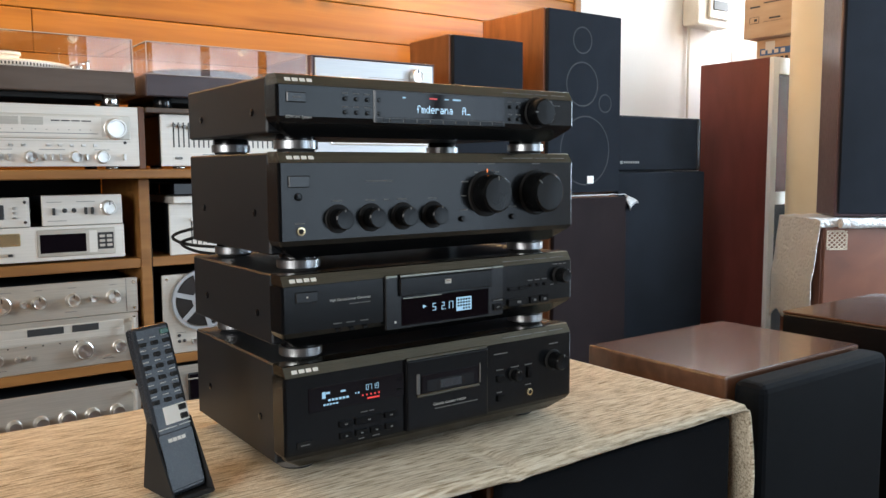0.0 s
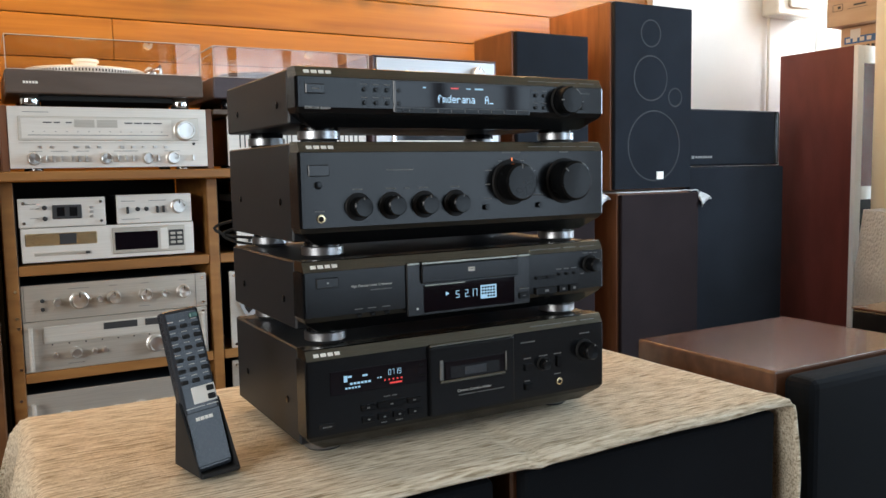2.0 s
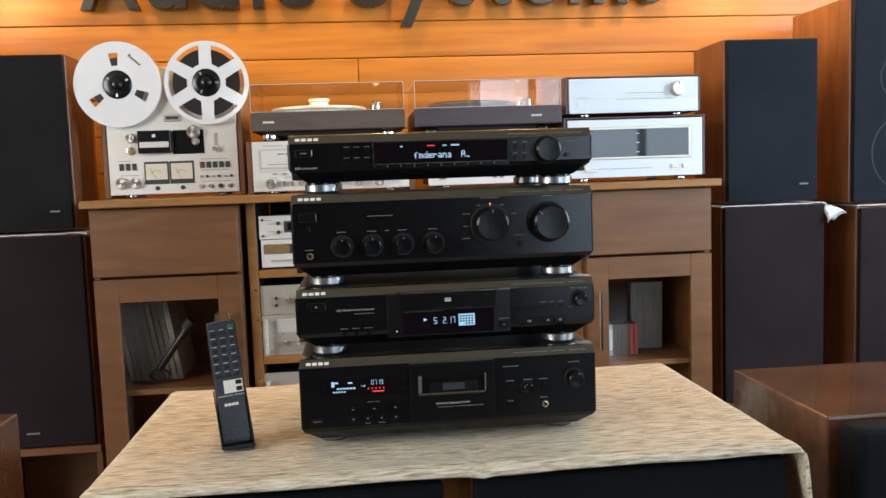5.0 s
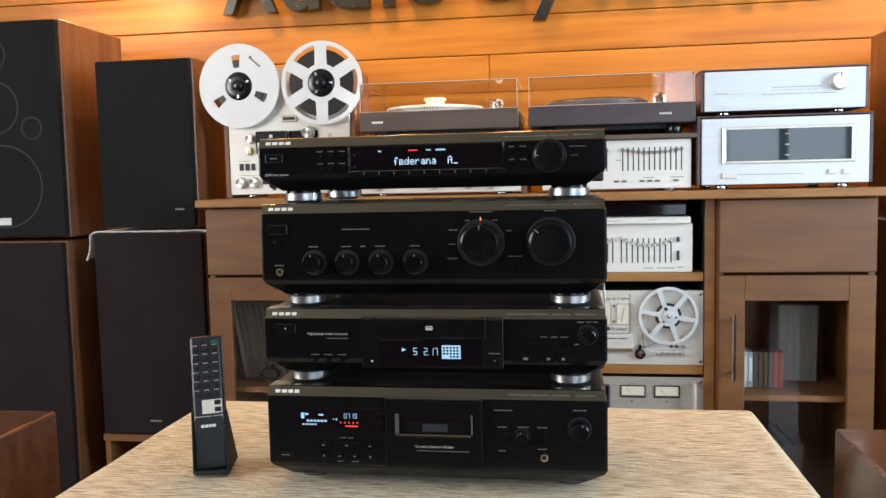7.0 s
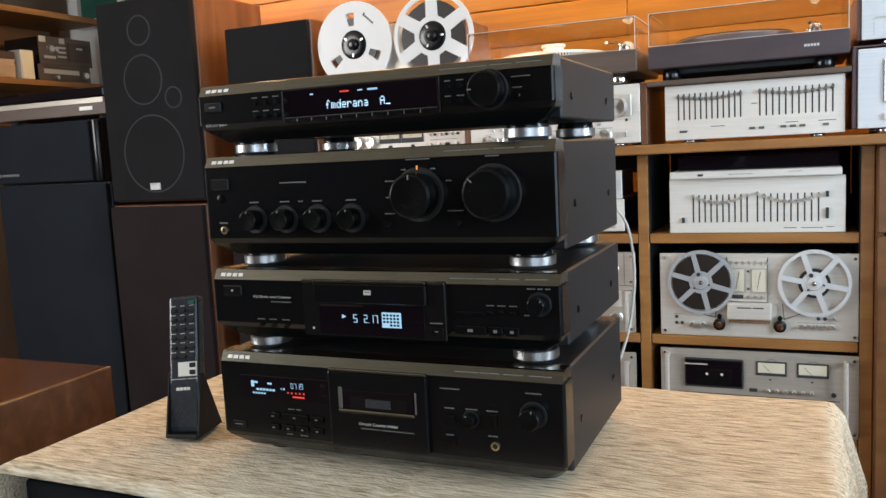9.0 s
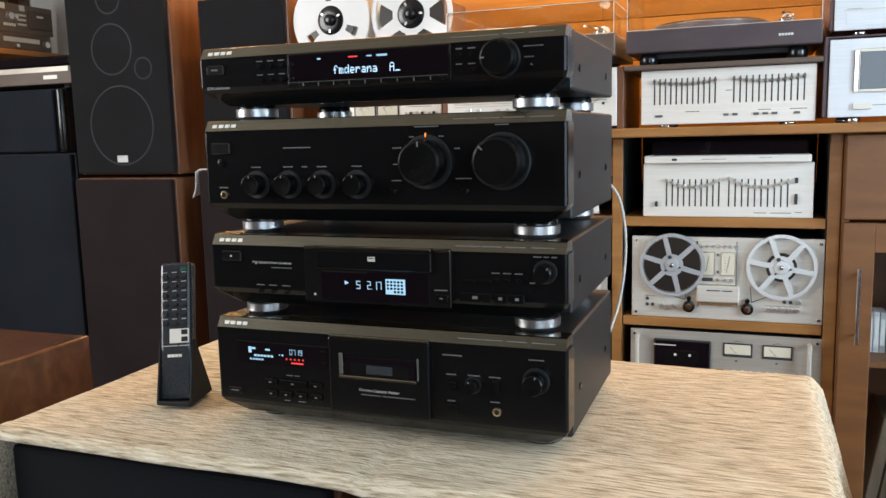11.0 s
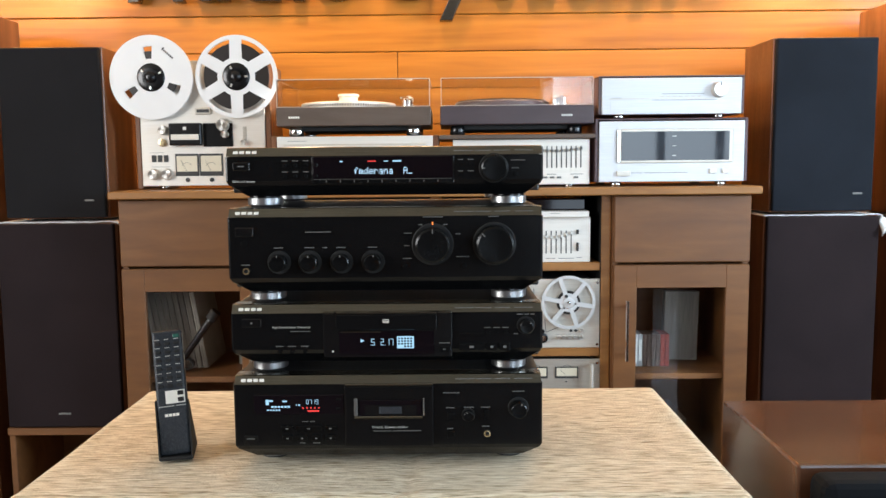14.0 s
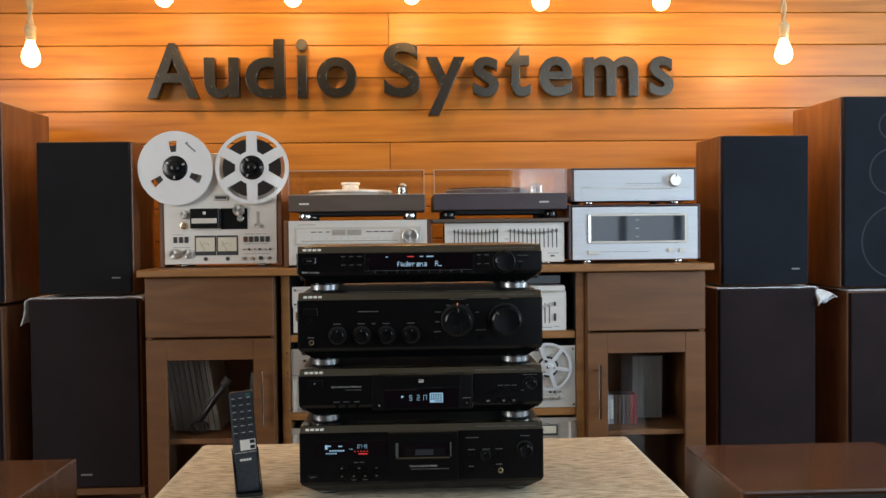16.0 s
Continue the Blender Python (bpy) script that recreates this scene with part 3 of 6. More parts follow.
# towers and centre speakers at both ends
for x, lab in ((2.27, 1), (-2.215, -1)):
    s = loudspeaker((x, 1.52 if lab > 0 else 1.50, 0.0), 0.58, 1.132 if lab > 0 else 1.115, 0.40, "tall dark blue-black speaker with cloth grille", wood="black", badge=(0.0, 0.2, 0.045, 0.022, "dim"))
    c = thing("centre_loudspeaker", (x - 0.01, 1.52 if lab > 0 else 1.50, 1.134 if lab > 0 else 1.117), "black centre speaker with rounded pale end", "loudspeaker")
    part("cabinet", box(-0.28, 0.28, 0.02, 0.34, 0, 0.232, 0.006, 2), "black", c)
    part("grille", box(-0.278, 0.235, 0.0, 0.021, 0.004, 0.228, 0.006, 2), "grille", c)
    part("end_cheek", lathe([(0.020, 0.003), (0.022, 0.01), (0.022, 0.222), (0.020, 0.229)], 20, "z", (0.257, 0.024, 0)), "satin", c, smooth=True)
    part("badge", more(box(-0.266, -0.252, -0.002, 0.001, 0.03, 0.042, 0), *[box(-0.245 + i * 0.014, -0.235 + i * 0.014, -0.002, 0.001, 0.032, 0.041, 0) for i in range(7)]), "dim", c)

# speakers beside and under the display

def low_speaker(x, y, w, d, z, label, wood="topwood"):
    s = thing("low_loudspeaker", (x, y, 0), label, "loudspeaker", "low speakers round the display")
    part("cabinet", box(-w / 2, w / 2, 0.0, d, 0, z, 0.004, 2), wood, s)
    if wood != "topwood":
        part("top_panel", box(-w / 2 - 0.001, w / 2 + 0.001, -0.001, d + 0.001, z + 0.0003, z + 0.005, 0.001), "topwood", s)
    part("grille", box(-w / 2 + 0.012, w / 2 - 0.006, -0.06, -0.001, 0.02, z - 0.004, 0.016, 3), "grille_l", s)
    return s


low_speaker(0.795, 0.003, 0.43, 0.317, 0.80, "walnut speaker with polished top and bulging black grille")
low_speaker(-0.945, -0.032, 0.43, 0.352, 0.80, "walnut speaker with polished top and bulging black grille")
low_speaker(1.45, -0.03, 0.45, 0.33, 0.797, "black-sided speaker with polished walnut top", "satin")
for x in (-0.245, 0.245):
    s = thing("base_loudspeaker", (x, -0.085, 0), "black loudspeaker used as a table under cloth", "loudspeaker", "speakers under the cloth")
    part("cabinet", box(-0.228, 0.228, 0.022, 0.49, 0, 0.788, 0.003), "topwood", s)
    part("grille", box(-0.224, 0.224, 0.0, 0.021, 0.02, 0.775, 0.006, 2), "grille_l", s)

# ---- the cloth ----


def cloth():
    nx, ny = 150, 84
    half, rad, y0, y1 = 0.487, 0.022, -0.108, 0.427
    deep = (y1 - y0) / 2
    bm = bmesh.new()

    def bend(s, lim):
        """Arc length s from the middle of the top: (way out, drop)."""
        a = abs(s)
        if a < lim - rad:
            return a, 0.0
        q = (a - (lim - rad)) / rad
        if q < math.pi / 2:
            return lim - rad + rad * math.sin(q), rad * (1 - math.cos(q))
        return lim + 0.02 * min(1, (a - lim)), rad + (a - lim) + rad * (1 - math.pi / 2)
    grid = []
    for j in range(ny + 1):
        row = []
        v = -deep - 0.002 + (2 * deep + 0.172) * j / ny
        for i in range(nx + 1):
            u = -0.80 + 1.6 * i / nx
            ox, dx = bend(u, half if u > 0 else half + 0.010)
            oy, dy = bend(v, deep)
            x = math.copysign(ox, u)
            y = (y0 + y1) / 2 + math.copysign(oy, v)
            z = 0.800 - max(dx, dy)
            n = noise.noise((u * 4, v * 4, 0.0)) * 0.0022 + noise.noise((u * 14, v * 9, 3.0)) * 0.0009
            hang = min(1.0, max(dx, dy) / 0.12)
            x += math.copysign(hang * 0.016 * (1 + math.sin(v * 27 + 0.6 * u)), u) if dx > 0.02 else 0
            y += (noise.noise((u * 6, 1.0, 2.0)) * 0.006 if dy > 0.008 else 0)
            crease = -0.0035 * math.exp(-((u - 0.03) / 0.012) ** 2) * max(0, min(1, (-v - 0.02) / 0.2))
            stackflat = 1.0 if abs(x) > 0.23 or y < -0.02 or y > 0.31 else 0.3
            row.append(bm.verts.new((x, y, z + n * stackflat + crease + (0.0015 if v < 0.04 - deep else 0))))
        grid.append(row)
    for a, b in zip(grid, grid[1:]):
        for i in range(nx):
            bm.faces.new((a[i], a[i + 1], b[i + 1], b[i]))
    ob = part("tablecloth", bm, "cloth", None, smooth=True)
    sol = ob.modifiers.new("thickness", "SOLIDIFY")
    sol.thickness, sol.offset = 0.005, -1
    return tagged(ob, "coarse woven beige cloth draped over two speakers", "tablecloth")


cloth()

# ---- the display stack ----


def stack_unit(name, z, h, label, foot_h=0.024, foot_mat="foot"):
    """Black component: bevelled front panel, sloped top strip, steel case, four silver feet. Front at y=0; z is the underside of its feet."""
    u = thing(name, (0.0025, 0.004, z), label, "hi-fi component", "stacked black components")
    f = foot_h
    hw = 0.217
    levels = [(f, hw - 0.024, 0.020), (f + 0.015, hw - 0.003, 0.004), (f + 0.021, hw, 0.0), (f + h - 0.0125, hw, 0.0)]
    bm = bmesh.new()
    rings = []
    for zz, w, y in levels:
        r = 0.003
        ring = [(-w, 0.03), (-w, y + r), (-w + r * 0.3, y + r * 0.3), (-w + r, y), (w - r, y), (w - r * 0.3, y + r * 0.3), (w, y + r), (w, 0.03)]
        rings.append([bm.verts.new((x, yy, zz)) for x, yy in ring])
    for a, b in zip(rings, rings[1:]):
        for i in range(8):
            bm.faces.new((a[i], a[(i + 1) % 8], b[(i + 1) % 8], b[i]))
    bm.faces.new(rings[0][::-1])
    bm.faces.new(rings[-1])
    bmesh.ops.recalc_face_normals(bm, faces=bm.faces[:])
    part("front_panel", bm, "panel", u)
    bm = bmesh.new()
    pr = [(0.0, f + h - 0.012), (0.0065, f + h - 0.0008), (0.009, f + h), (0.031, f + h), (0.031, f + h - 0.012)]
    ra = [bm.verts.new((-hw + 0.002, y, zz)) for y, zz in pr]
    rb = [bm.verts.new((hw - 0.002, y, zz)) for y, zz in pr]
    for i in range(5):
        bm.faces.new((ra[i], ra[(i + 1) % 5], rb[(i + 1) % 5], rb[i]))
    bm.faces.new(ra[::-1])
    bm.faces.new(rb)
    bmesh.ops.recalc_face_normals(bm, faces=bm.faces[:])
    part("top_strip", bm, "strip", u, "sloped bronze-black edge strip")
    part("case", box(-hw + 0.002, hw - 0.002, 0.0315, 0.285, f + 0.004, f + h - 0.001, 0.002), "black", u)
    for x in (-0.173, 0.173):
        for y in (0.048 if f > 0.014 else 0.066, 0.245):
            ft = put("foot", shared(("foot", f), foot_mat, lambda: lathe([(0.0243, 0.0028), (0.0250, 0.0036), (0.0250, f * 0.76), (0.0244, f * 0.80), (0.020, f * 0.81)], 32, "z")), foot_mat, u, "", (x, y, 0))
            put("collar", shared(("collar", f), "satin", lambda: lathe([(0.0225, f * 0.815), (0.0225, f - 0.001), (0.019, f + 0.012)], 28, "z")), "satin", ft)
            put("rubber_pad", shared(("rubber_pad",), "rubber", lambda: lathe([(0.021, 0.0), (0.0215, 0.0032)], 24, "z")), "rubber", ft)
    for sx in (-1, 1):
        for y, z in ((0.07, f + h * 0.42), (0.235, f + h * 0.42)):
            sc = put("side_screw", shared(("side_screw", sx), "satin", lambda: lathe([(0.0045, -0.001), (0.0042, 0.0012), (0.0018, 0.0018)], 14)), "satin", u, "", (sx * (hw - 0.002), y, z))
            sc.rotation_euler = (0, 0, sx * math.pi / 2)
    bars = [(-0.206, -0.1994), (-0.1975, -0.1906), (-0.1887, -0.1822), (-0.1803, -0.1738)]
    bm = bmesh.new()
    for x0, x1 in bars:
        more(bm, box(x0, x1, -0.0003, 0.0003, -0.0022, 0.0022, 0.0002))
    badge = part("badge", bm, "logo", u, "cream metal badge of plain blocks", (0, 0.0028, f + h - 0.0066))
    badge.rotation_euler = (radians(-30), 0, 0)
    bm = bmesh.new()
    for x0, x1 in ((0.095, 0.122), (0.124, 0.146), (0.150, 0.172), (0.178, 0.203)):
        more(bm, box(x0, x1, -0.0003, 0.0003, -0.0005, 0.0005, 0))
    model = part("printed_mark", bm, "dim", u, at=(0, 0.0030, f + h - 0.0066))
    model.rotation_euler = (radians(-30), 0, 0)
    return u


# Darker feet here: the shadow under the deck is put into their colour.
DECK = stack_unit("cassette_deck", 0.800, 0.121, "black cassette deck at the bottom of the stack", 0.013, "slider")
CDP = stack_unit("cd_player", 0.9345, 0.0845, "black disc player with lit blue display", 0.0160)
AMP = stack_unit("amplifier", 1.0355, 0.1175, "black integrated amplifier with two large round knobs", 0.0160)
TUN = stack_unit("radio_tuner", 1.1695, 0.0665, "slim black radio tuner on top of the stack", 0.0160)


def seven(parent, text, x, z, w, h, material, y=-0.0013):
    """Digits of a lit display from short bars."""
    segs = {"0": "abcdef", "1": "bc", "2": "abged", "3": "abgcd", "4": "fgbc", "5": "afgcd", "6": "afgedc", "7": "abc", "8": "abcdefg", "9": "abcdfg"}
    t = w * 0.16
    bm = bmesh.new()
    for i, ch in enumerate(text):
        ox = x
        x += w * (0.5 if ch == "." else 1.32)
        for s in segs.get(ch, ""):
            x0, x1, z0, z1 = {"a": (0, w, h - t, h), "d": (0, w, 0, t), "g": (0, w, h / 2 - t / 2, h / 2 + t / 2), "f": (0, t, h / 2, h),
                              "e": (0, t, 0, h / 2), "b": (w - t, w, h / 2, h), "c": (w - t, w, 0, h / 2)}[s]
            more(bm, box(ox + x0, ox + x1, y, y + 0.0006, z + z0, z + z1, 0))
        if ch == ".":
            more(bm, box(ox, ox + t, y, y + 0.0006, z, z + t, 0))
    return tagged(part("lit_digits", bm, material, parent), kind="stuff")


def cells(parent, rects, material, y=-0.0013, name="lit_marks"):
    bm = bmesh.new()
    for x0, x1, z0, z1 in rects:
        more(bm, box(x0, x1, y, y + 0.0006, z0, z1, 0))
    return tagged(part(name, bm, material, parent), kind="stuff")


def jack(parent, x, z, r=0.0048):
    ring = part("headphone_socket", lathe([(r, 0.0), (r, 0.002), (r * 0.62, 0.0022), (r * 0.6, 0.0004)], 24), "brass", parent, "brass socket ring", (x, 0, z), True)
    part("socket_hole", lathe([(r * 0.58, 0.0006), (r * 0.5, 0.0010)], 20), "gap", ring)


def ring_knob(parent, x, z, r, R, depth, tick, label):
    part("knob_recess", lathe([(R, -0.001), (R, 0.0012), (R * 0.95, 0.0022), (r * 1.03, 0.0018)], 48), "gap", parent, "", (x, 0, z), True)
    k = knob(parent, x, z, r, depth, "knobface", -0.0015, None, label)
    a = radians(tick)
    t = part("pointer", box(-0.0007, 0.0007, -depth - 0.0004, -depth + 0.001, r * 0.70, r * 0.92, 0), "dim", k)
    t.rotation_euler = (0, a, 0)
    return k


# tuner: local heights count from the underside of its feet
f = 0.0255
part("power_button", box(-0.206, -0.183, -0.0025, 0.001, f + 0.026, f + 0.037, 0.001), "satin", TUN)
marks(TUN, [(-0.199, -0.190, f + 0.0315)], "dim", -0.0029)
lettering(TUN, "EON Link System", -0.207, f + 0.0095, 0.030, "pale", slant=0.1)
for i in range(4):
    for z in (f + 0.0325, f + 0.0175):
        stud(TUN, -0.135 + i * 0.0143, z, 0.0024, 0.003, "knobface")
marks(TUN, [(-0.139 + i * 0.0143, -0.131 + i * 0.0143, z) for i in range(4) for z in (f + 0.0385, f + 0.0235)], "dim", h=0.001)
part("display_frame", box(-0.0985, 0.0955, -0.0012, 0.001, f + 0.0068, f + 0.0448, 0.0008), "satin", TUN)
part("display_window", box(-0.0965, 0.0935, -0.0016, 0.0005, f + 0.0135, f + 0.0432, 0.0004), "screen", TUN, "smoked display window, lit")
for i in range(10):
    button(TUN, -0.0875 + i * 0.0190, f + 0.0100, 0.0178, 0.0038, 0.0022, "knobface", 0, "preset_button", 0.0004)
cells(TUN, [(-0.0955, 0.0925, f + 0.0129, f + 0.0132)] + [(-0.0790 + i * 0.0190, -0.0782 + i * 0.0190, f + 0.0085, f + 0.0120) for i in range(9)], "dim", -0.0026, "scale_line")
# scrolling station text
DOTS = {"f": "00110 01001 01000 11100 01000 01000 01000", "m": "00000 00000 11010 10101 10101 10101 10101", "d": "00001 00001 01101 10011 10001 10011 01101",
        "e": "00000 00000 01110 10001 11111 10000 01110", "r": "00000 00000 10110 11001 10000 10000 10000", "a": "00000 00000 01110 00001 01111 10001 01111",
        "n": "00000 00000 10110 11001 10001 10001 10001", "A": "01110 10001 10001 11111 10001 10001 10001", "_": "00000 00000 00000 00000 00000 00000 11111"}


def dot_text(parent, text, x, z, pitch, height, y):
    """A lit dot-matrix line, five by seven dots a character."""
    px, pz = pitch / 6.2, height / 7
    rects = []
    for i, ch in enumerate(text):
        for j, line in enumerate(DOTS.get(ch, "").split()):
            for k, on in enumerate(line):
                if on == "1":
                    x0, z0 = x + i * pitch + k * px, z + (6 - j) * pz
                    rects.append((x0, x0 + px * 0.74, z0, z0 + pz * 0.74))
    return cells(parent, rects, "dots", y, "lit_text")


dot_text(TUN, "fmderana  A_", -0.0402, f + 0.0200, 0.0067, 0.0092, -0.0021)
cells(TUN, [(-0.022, -0.011, f + 0.0365, f + 0.0380)], "red", -0.0021)
cells(TUN, [(0.000, 0.006, f + 0.0365, f + 0.0378), (0.012, 0.024, f + 0.0362, f + 0.0382), (-0.060, -0.056, f + 0.0362, f + 0.0378)], "cyan", -0.0021)
for x in (0.1045, 0.1180):
    for z in (f + 0.0325, f + 0.0170):
        stud(TUN, x, z, 0.0023, 0.003, "knobface")
marks(TUN, [(0.101, 0.108, f + 0.0385), (0.1145, 0.1225, f + 0.0385), (0.101, 0.108, f + 0.0230), (0.1145, 0.1225, f + 0.0230), (0.173, 0.193, f + 0.037), (0.174, 0.184, f + 0.0265)], "dim", h=0.001)
ring_knob(TUN, 0.1495, f + 0.0265, 0.0182, 0.0202, 0.017, -90, "round black tuning knob")
stud(TUN, 0.1790, f + 0.0185, 0.0029, 0.0035, "knobface")

# amplifier
f = 0.0245
part("power_button", box(-0.206, -0.181, -0.0025, 0.001, f + 0.0700, f + 0.0830, 0.001), "satin", AMP)
part("standby_lamp", lathe([(0.0045, 0), (0.0045, 0.0012), (0.003, 0.0016)], 20), "knobface", AMP, "", (-0.1945, 0, f + 0.0600), True)
jack(AMP, -0.1925, f + 0.0225)
marks(AMP, [(-0.199, -0.187, f + 0.0310), (-0.110, -0.074, f + 0.0760)], "dim", h=0.0013)
for x in (-0.1465, -0.1040, -0.0605, -0.0170):
    ring_knob(AMP, x, f + 0.0345, 0.0118, 0.0162, 0.0165, 0 if x < -0.03 else 10, "small round black tone knob")
    marks(AMP, [(x - 0.007, x + 0.006, f + 0.0545)], "dim", h=0.0013)
marks(AMP, [(-0.0865, -0.0795, f + 0.0545)], "dim", h=0.0013)
ring_knob(AMP, 0.0655, f + 0.0580, 0.0240, 0.0290, 0.024, 0, "large round black selector knob")
ring_knob(AMP, 0.1500, f + 0.0580, 0.0262, 0.0298, 0.026, -48, "large round black volume knob")
cells(AMP, [(0.0648, 0.0662, f + 0.0846, f + 0.0888)], "orange", -0.0024, "indicator")
marks(AMP, [(0.052, 0.080, f + 0.0955), (0.142, 0.157, f + 0.0955), (0.026, 0.037, f + 0.0735), (0.026, 0.034, f + 0.0560), (0.024, 0.036, f + 0.0385), (0.098, 0.116, f + 0.0405), (0.046, 0.052, f + 0.0850), (0.080, 0.086, f + 0.0850), (0.097, 0.104, f + 0.0720)], "dim", h=0.0012)
for x in (0.0265, 0.1080):
    stud(AMP, x, f + 0.0275, 0.0036, 0.0045, "knobface")

# disc player
f = 0.0175
part("power_button", box(-0.201, -0.174, -0.0022, 0.001, f + 0.0520, f + 0.0640, 0.001), "satin", CDP)
marks(CDP, [(-0.1885, -0.1865, f + 0.058)], "pale", -0.0026)
lettering(CDP, "High Density Linear Converter", -0.1590, f + 0.0500, 0.0530, "pale", slant=0.12)
marks(CDP, [(-0.134, -0.121, f + 0.0455), (-0.120, -0.106, f + 0.0455)], "dim", h=0.001)
for x in (-0.149, -0.132, -0.114):
    button(CDP, x, f + 0.0170, 0.0062, 0.0036, 0.0022, "knobface")
    marks(CDP, [(x - 0.006, x + 0.005, f + 0.0245)], "dim", h=0.001)
part("tray_module", box(-0.0880, 0.0910, -0.0035, 0.001, f + 0.0085, f + 0.0735, 0.0012), "satin", CDP)
part("disc_tray", box(-0.0700, 0.0700, -0.0075, -0.0036, f + 0.0475, f + 0.0700, 0.0014), "panel", CDP)
part("tray_edge", box(-0.0695, 0.0695, -0.0072, -0.0030, f + 0.0702, f + 0.0738, 0.0008), "strip", CDP)
part("module_cap", box(-0.0878, -0.0715, -0.0050, -0.0030, f + 0.0700, f + 0.0738, 0.0008), "strip", CDP)
part("module_cap", box(0.0715, 0.0908, -0.0050, -0.0030, f + 0.0700, f + 0.0738, 0.0008), "strip", CDP)
part("display_window", box(-0.0660, 0.0660, -0.0042, -0.0034, f + 0.0120, f + 0.0455, 0.0003), "screen", CDP, "smoked display window, lit")
cells(CDP, [(-0.0048, -0.0036, f + 0.0580, f + 0.0632), (-0.0036, 0.0028, f + 0.0580, f + 0.0608), (-0.0030, 0.0028, f + 0.0618, f + 0.0632), (0.0028, 0.0040, f + 0.0580, f + 0.0632)], "grey_pl", -0.0080, "disc_mark")
# Highlight along the display's upper left, put in as a bright strip.
cells(CDP, [(-0.0640, -0.0080, f + 0.0440, f + 0.0455)], "strip", -0.0046, "window_lip")
bm = bmesh.new()
vs = [bm.verts.new(p) for p in ((-0.036, -0.0047, f + 0.0300), (-0.036, -0.0047, f + 0.0350), (-0.0305, -0.0047, f + 0.0325))]
bm.faces.new(vs)
part("play_arrow", bm, "cyan", CDP)
seven(CDP, "5", -0.0215, f + 0.0260, 0.0048, 0.0090, "cyan", -0.0048)
seven(CDP, "2.17", -0.0080, f + 0.0260, 0.0042, 0.0090, "cyan", -0.0048)
part("track_calendar", box(0.0145, 0.0380, -0.0047, -0.0042, f + 0.0215, f + 0.0385, 0), "cyan", CDP)
cells(CDP, [(0.0160 + i * 0.0042, 0.0187 + i * 0.0042, f + 0.0232 + j * 0.0037, f + 0.0255 + j * 0.0037) for i in range(5) for j in range(4) if j or i > 1], "screen", -0.0050, "track_marks")
marks(CDP, [(-0.0760, -0.0735, f + 0.0175)], "pale", -0.0040, h=0.0025)
button(CDP, 0.0805, f + 0.0200, 0.0150, 0.0085, 0.0058, "knobface")
marks(CDP, [(0.073, 0.088, f + 0.0290), (0.0785, 0.0825, f + 0.0200)], "dim", -0.0062, h=0.0012)
button(CDP, 0.1180, f + 0.0225, 0.0350, 0.0095, 0.0035, "knobface")
button(CDP, 0.1460, f + 0.0225, 0.0150, 0.0095, 0.0035, "knobface")
button(CDP, 0.1640, f + 0.0225, 0.0150, 0.0095, 0.0035, "knobface")
marks(CDP, [(0.115, 0.121, f + 0.0225), (0.144, 0.148, f + 0.0225), (0.162, 0.166, f + 0.0225)], "dim", -0.0040, h=0.003)
button(CDP, 0.1095, f + 0.0400, 0.0160, 0.0045, 0.0028, "knobface")
button(CDP, 0.1270, f + 0.0400, 0.0160, 0.0045, 0.0028, "knobface")
for x in (0.1410, 0.1535, 0.1660):
    button(CDP, x, f + 0.0420, 0.0055, 0.0036, 0.0028, "knobface")
    marks(CDP, [(x - 0.005, x + 0.004, f + 0.0490)], "dim", h=0.001)
ring_knob(CDP, 0.1935, f + 0.0520, 0.0095, 0.0125, 0.014, 45, "small round black level knob")
marks(CDP, [(0.181, 0.190, f + 0.0675), (0.192, 0.198, f + 0.0675), (0.200, 0.206, f + 0.0675), (0.177, 0.183, f + 0.0400)], "dim", h=0.0012)

# cassette deck
f = 0.027
part("power_button", box(-0.203, -0.184, -0.0020, 0.001, f + 0.0135, f + 0.0215, 0.0008), "satin", DECK)
marks(DECK, [(-0.199, -0.188, f + 0.0175)], "dim", -0.0024, h=0.0012)
part("display_window", box(-0.1880, -0.0620, -0.0012, 0.0008, f + 0.0520, f + 0.0800, 0.0006), "screen", DECK, "smoked display window, lit")
cells(DECK, [(-0.1715 + 0.0, -0.167, f + 0.0660, f + 0.0735), (-0.1665, -0.1615, f + 0.0705, f + 0.0730), (-0.1480, -0.1415, f + 0.0700, f + 0.0722)]
      + [(-0.1640 + i * 0.0046, -0.1605 + i * 0.0046, f + 0.0620, f + 0.0645) for i in range(6)] + [(-0.1700 + i * 0.004, -0.1672 + i * 0.004, f + 0.0575, f + 0.0595) for i in range(5)]
      + [(-0.1290, -0.1275, f + 0.0650, f + 0.0665), (-0.1255, -0.1235, f + 0.0645, f + 0.0668)], "cyan")
seven(DECK, "0719", -0.1145, f + 0.0670, 0.0034, 0.0065, "cyan")
cells(DECK, [(-0.1200 + i * 0.0055, -0.1180 + i * 0.0055, f + 0.0605, f + 0.0625) for i in range(5)] + [(-0.1130, -0.0965, f + 0.0560, f + 0.0580)], "red")
button(DECK, -0.1420, f + 0.0320, 0.0170, 0.0075, 0.003, "knobface")
button(DECK, -0.1115, f + 0.0320, 0.0360, 0.0085, 0.003, "knobface")
button(DECK, -0.0810, f + 0.0320, 0.0170, 0.0075, 0.003, "knobface")
for x in (-0.1420, -0.1215, -0.1015, -0.0810):
    button(DECK, x, f + 0.0180, 0.0150, 0.0080, 0.003, "knobface")
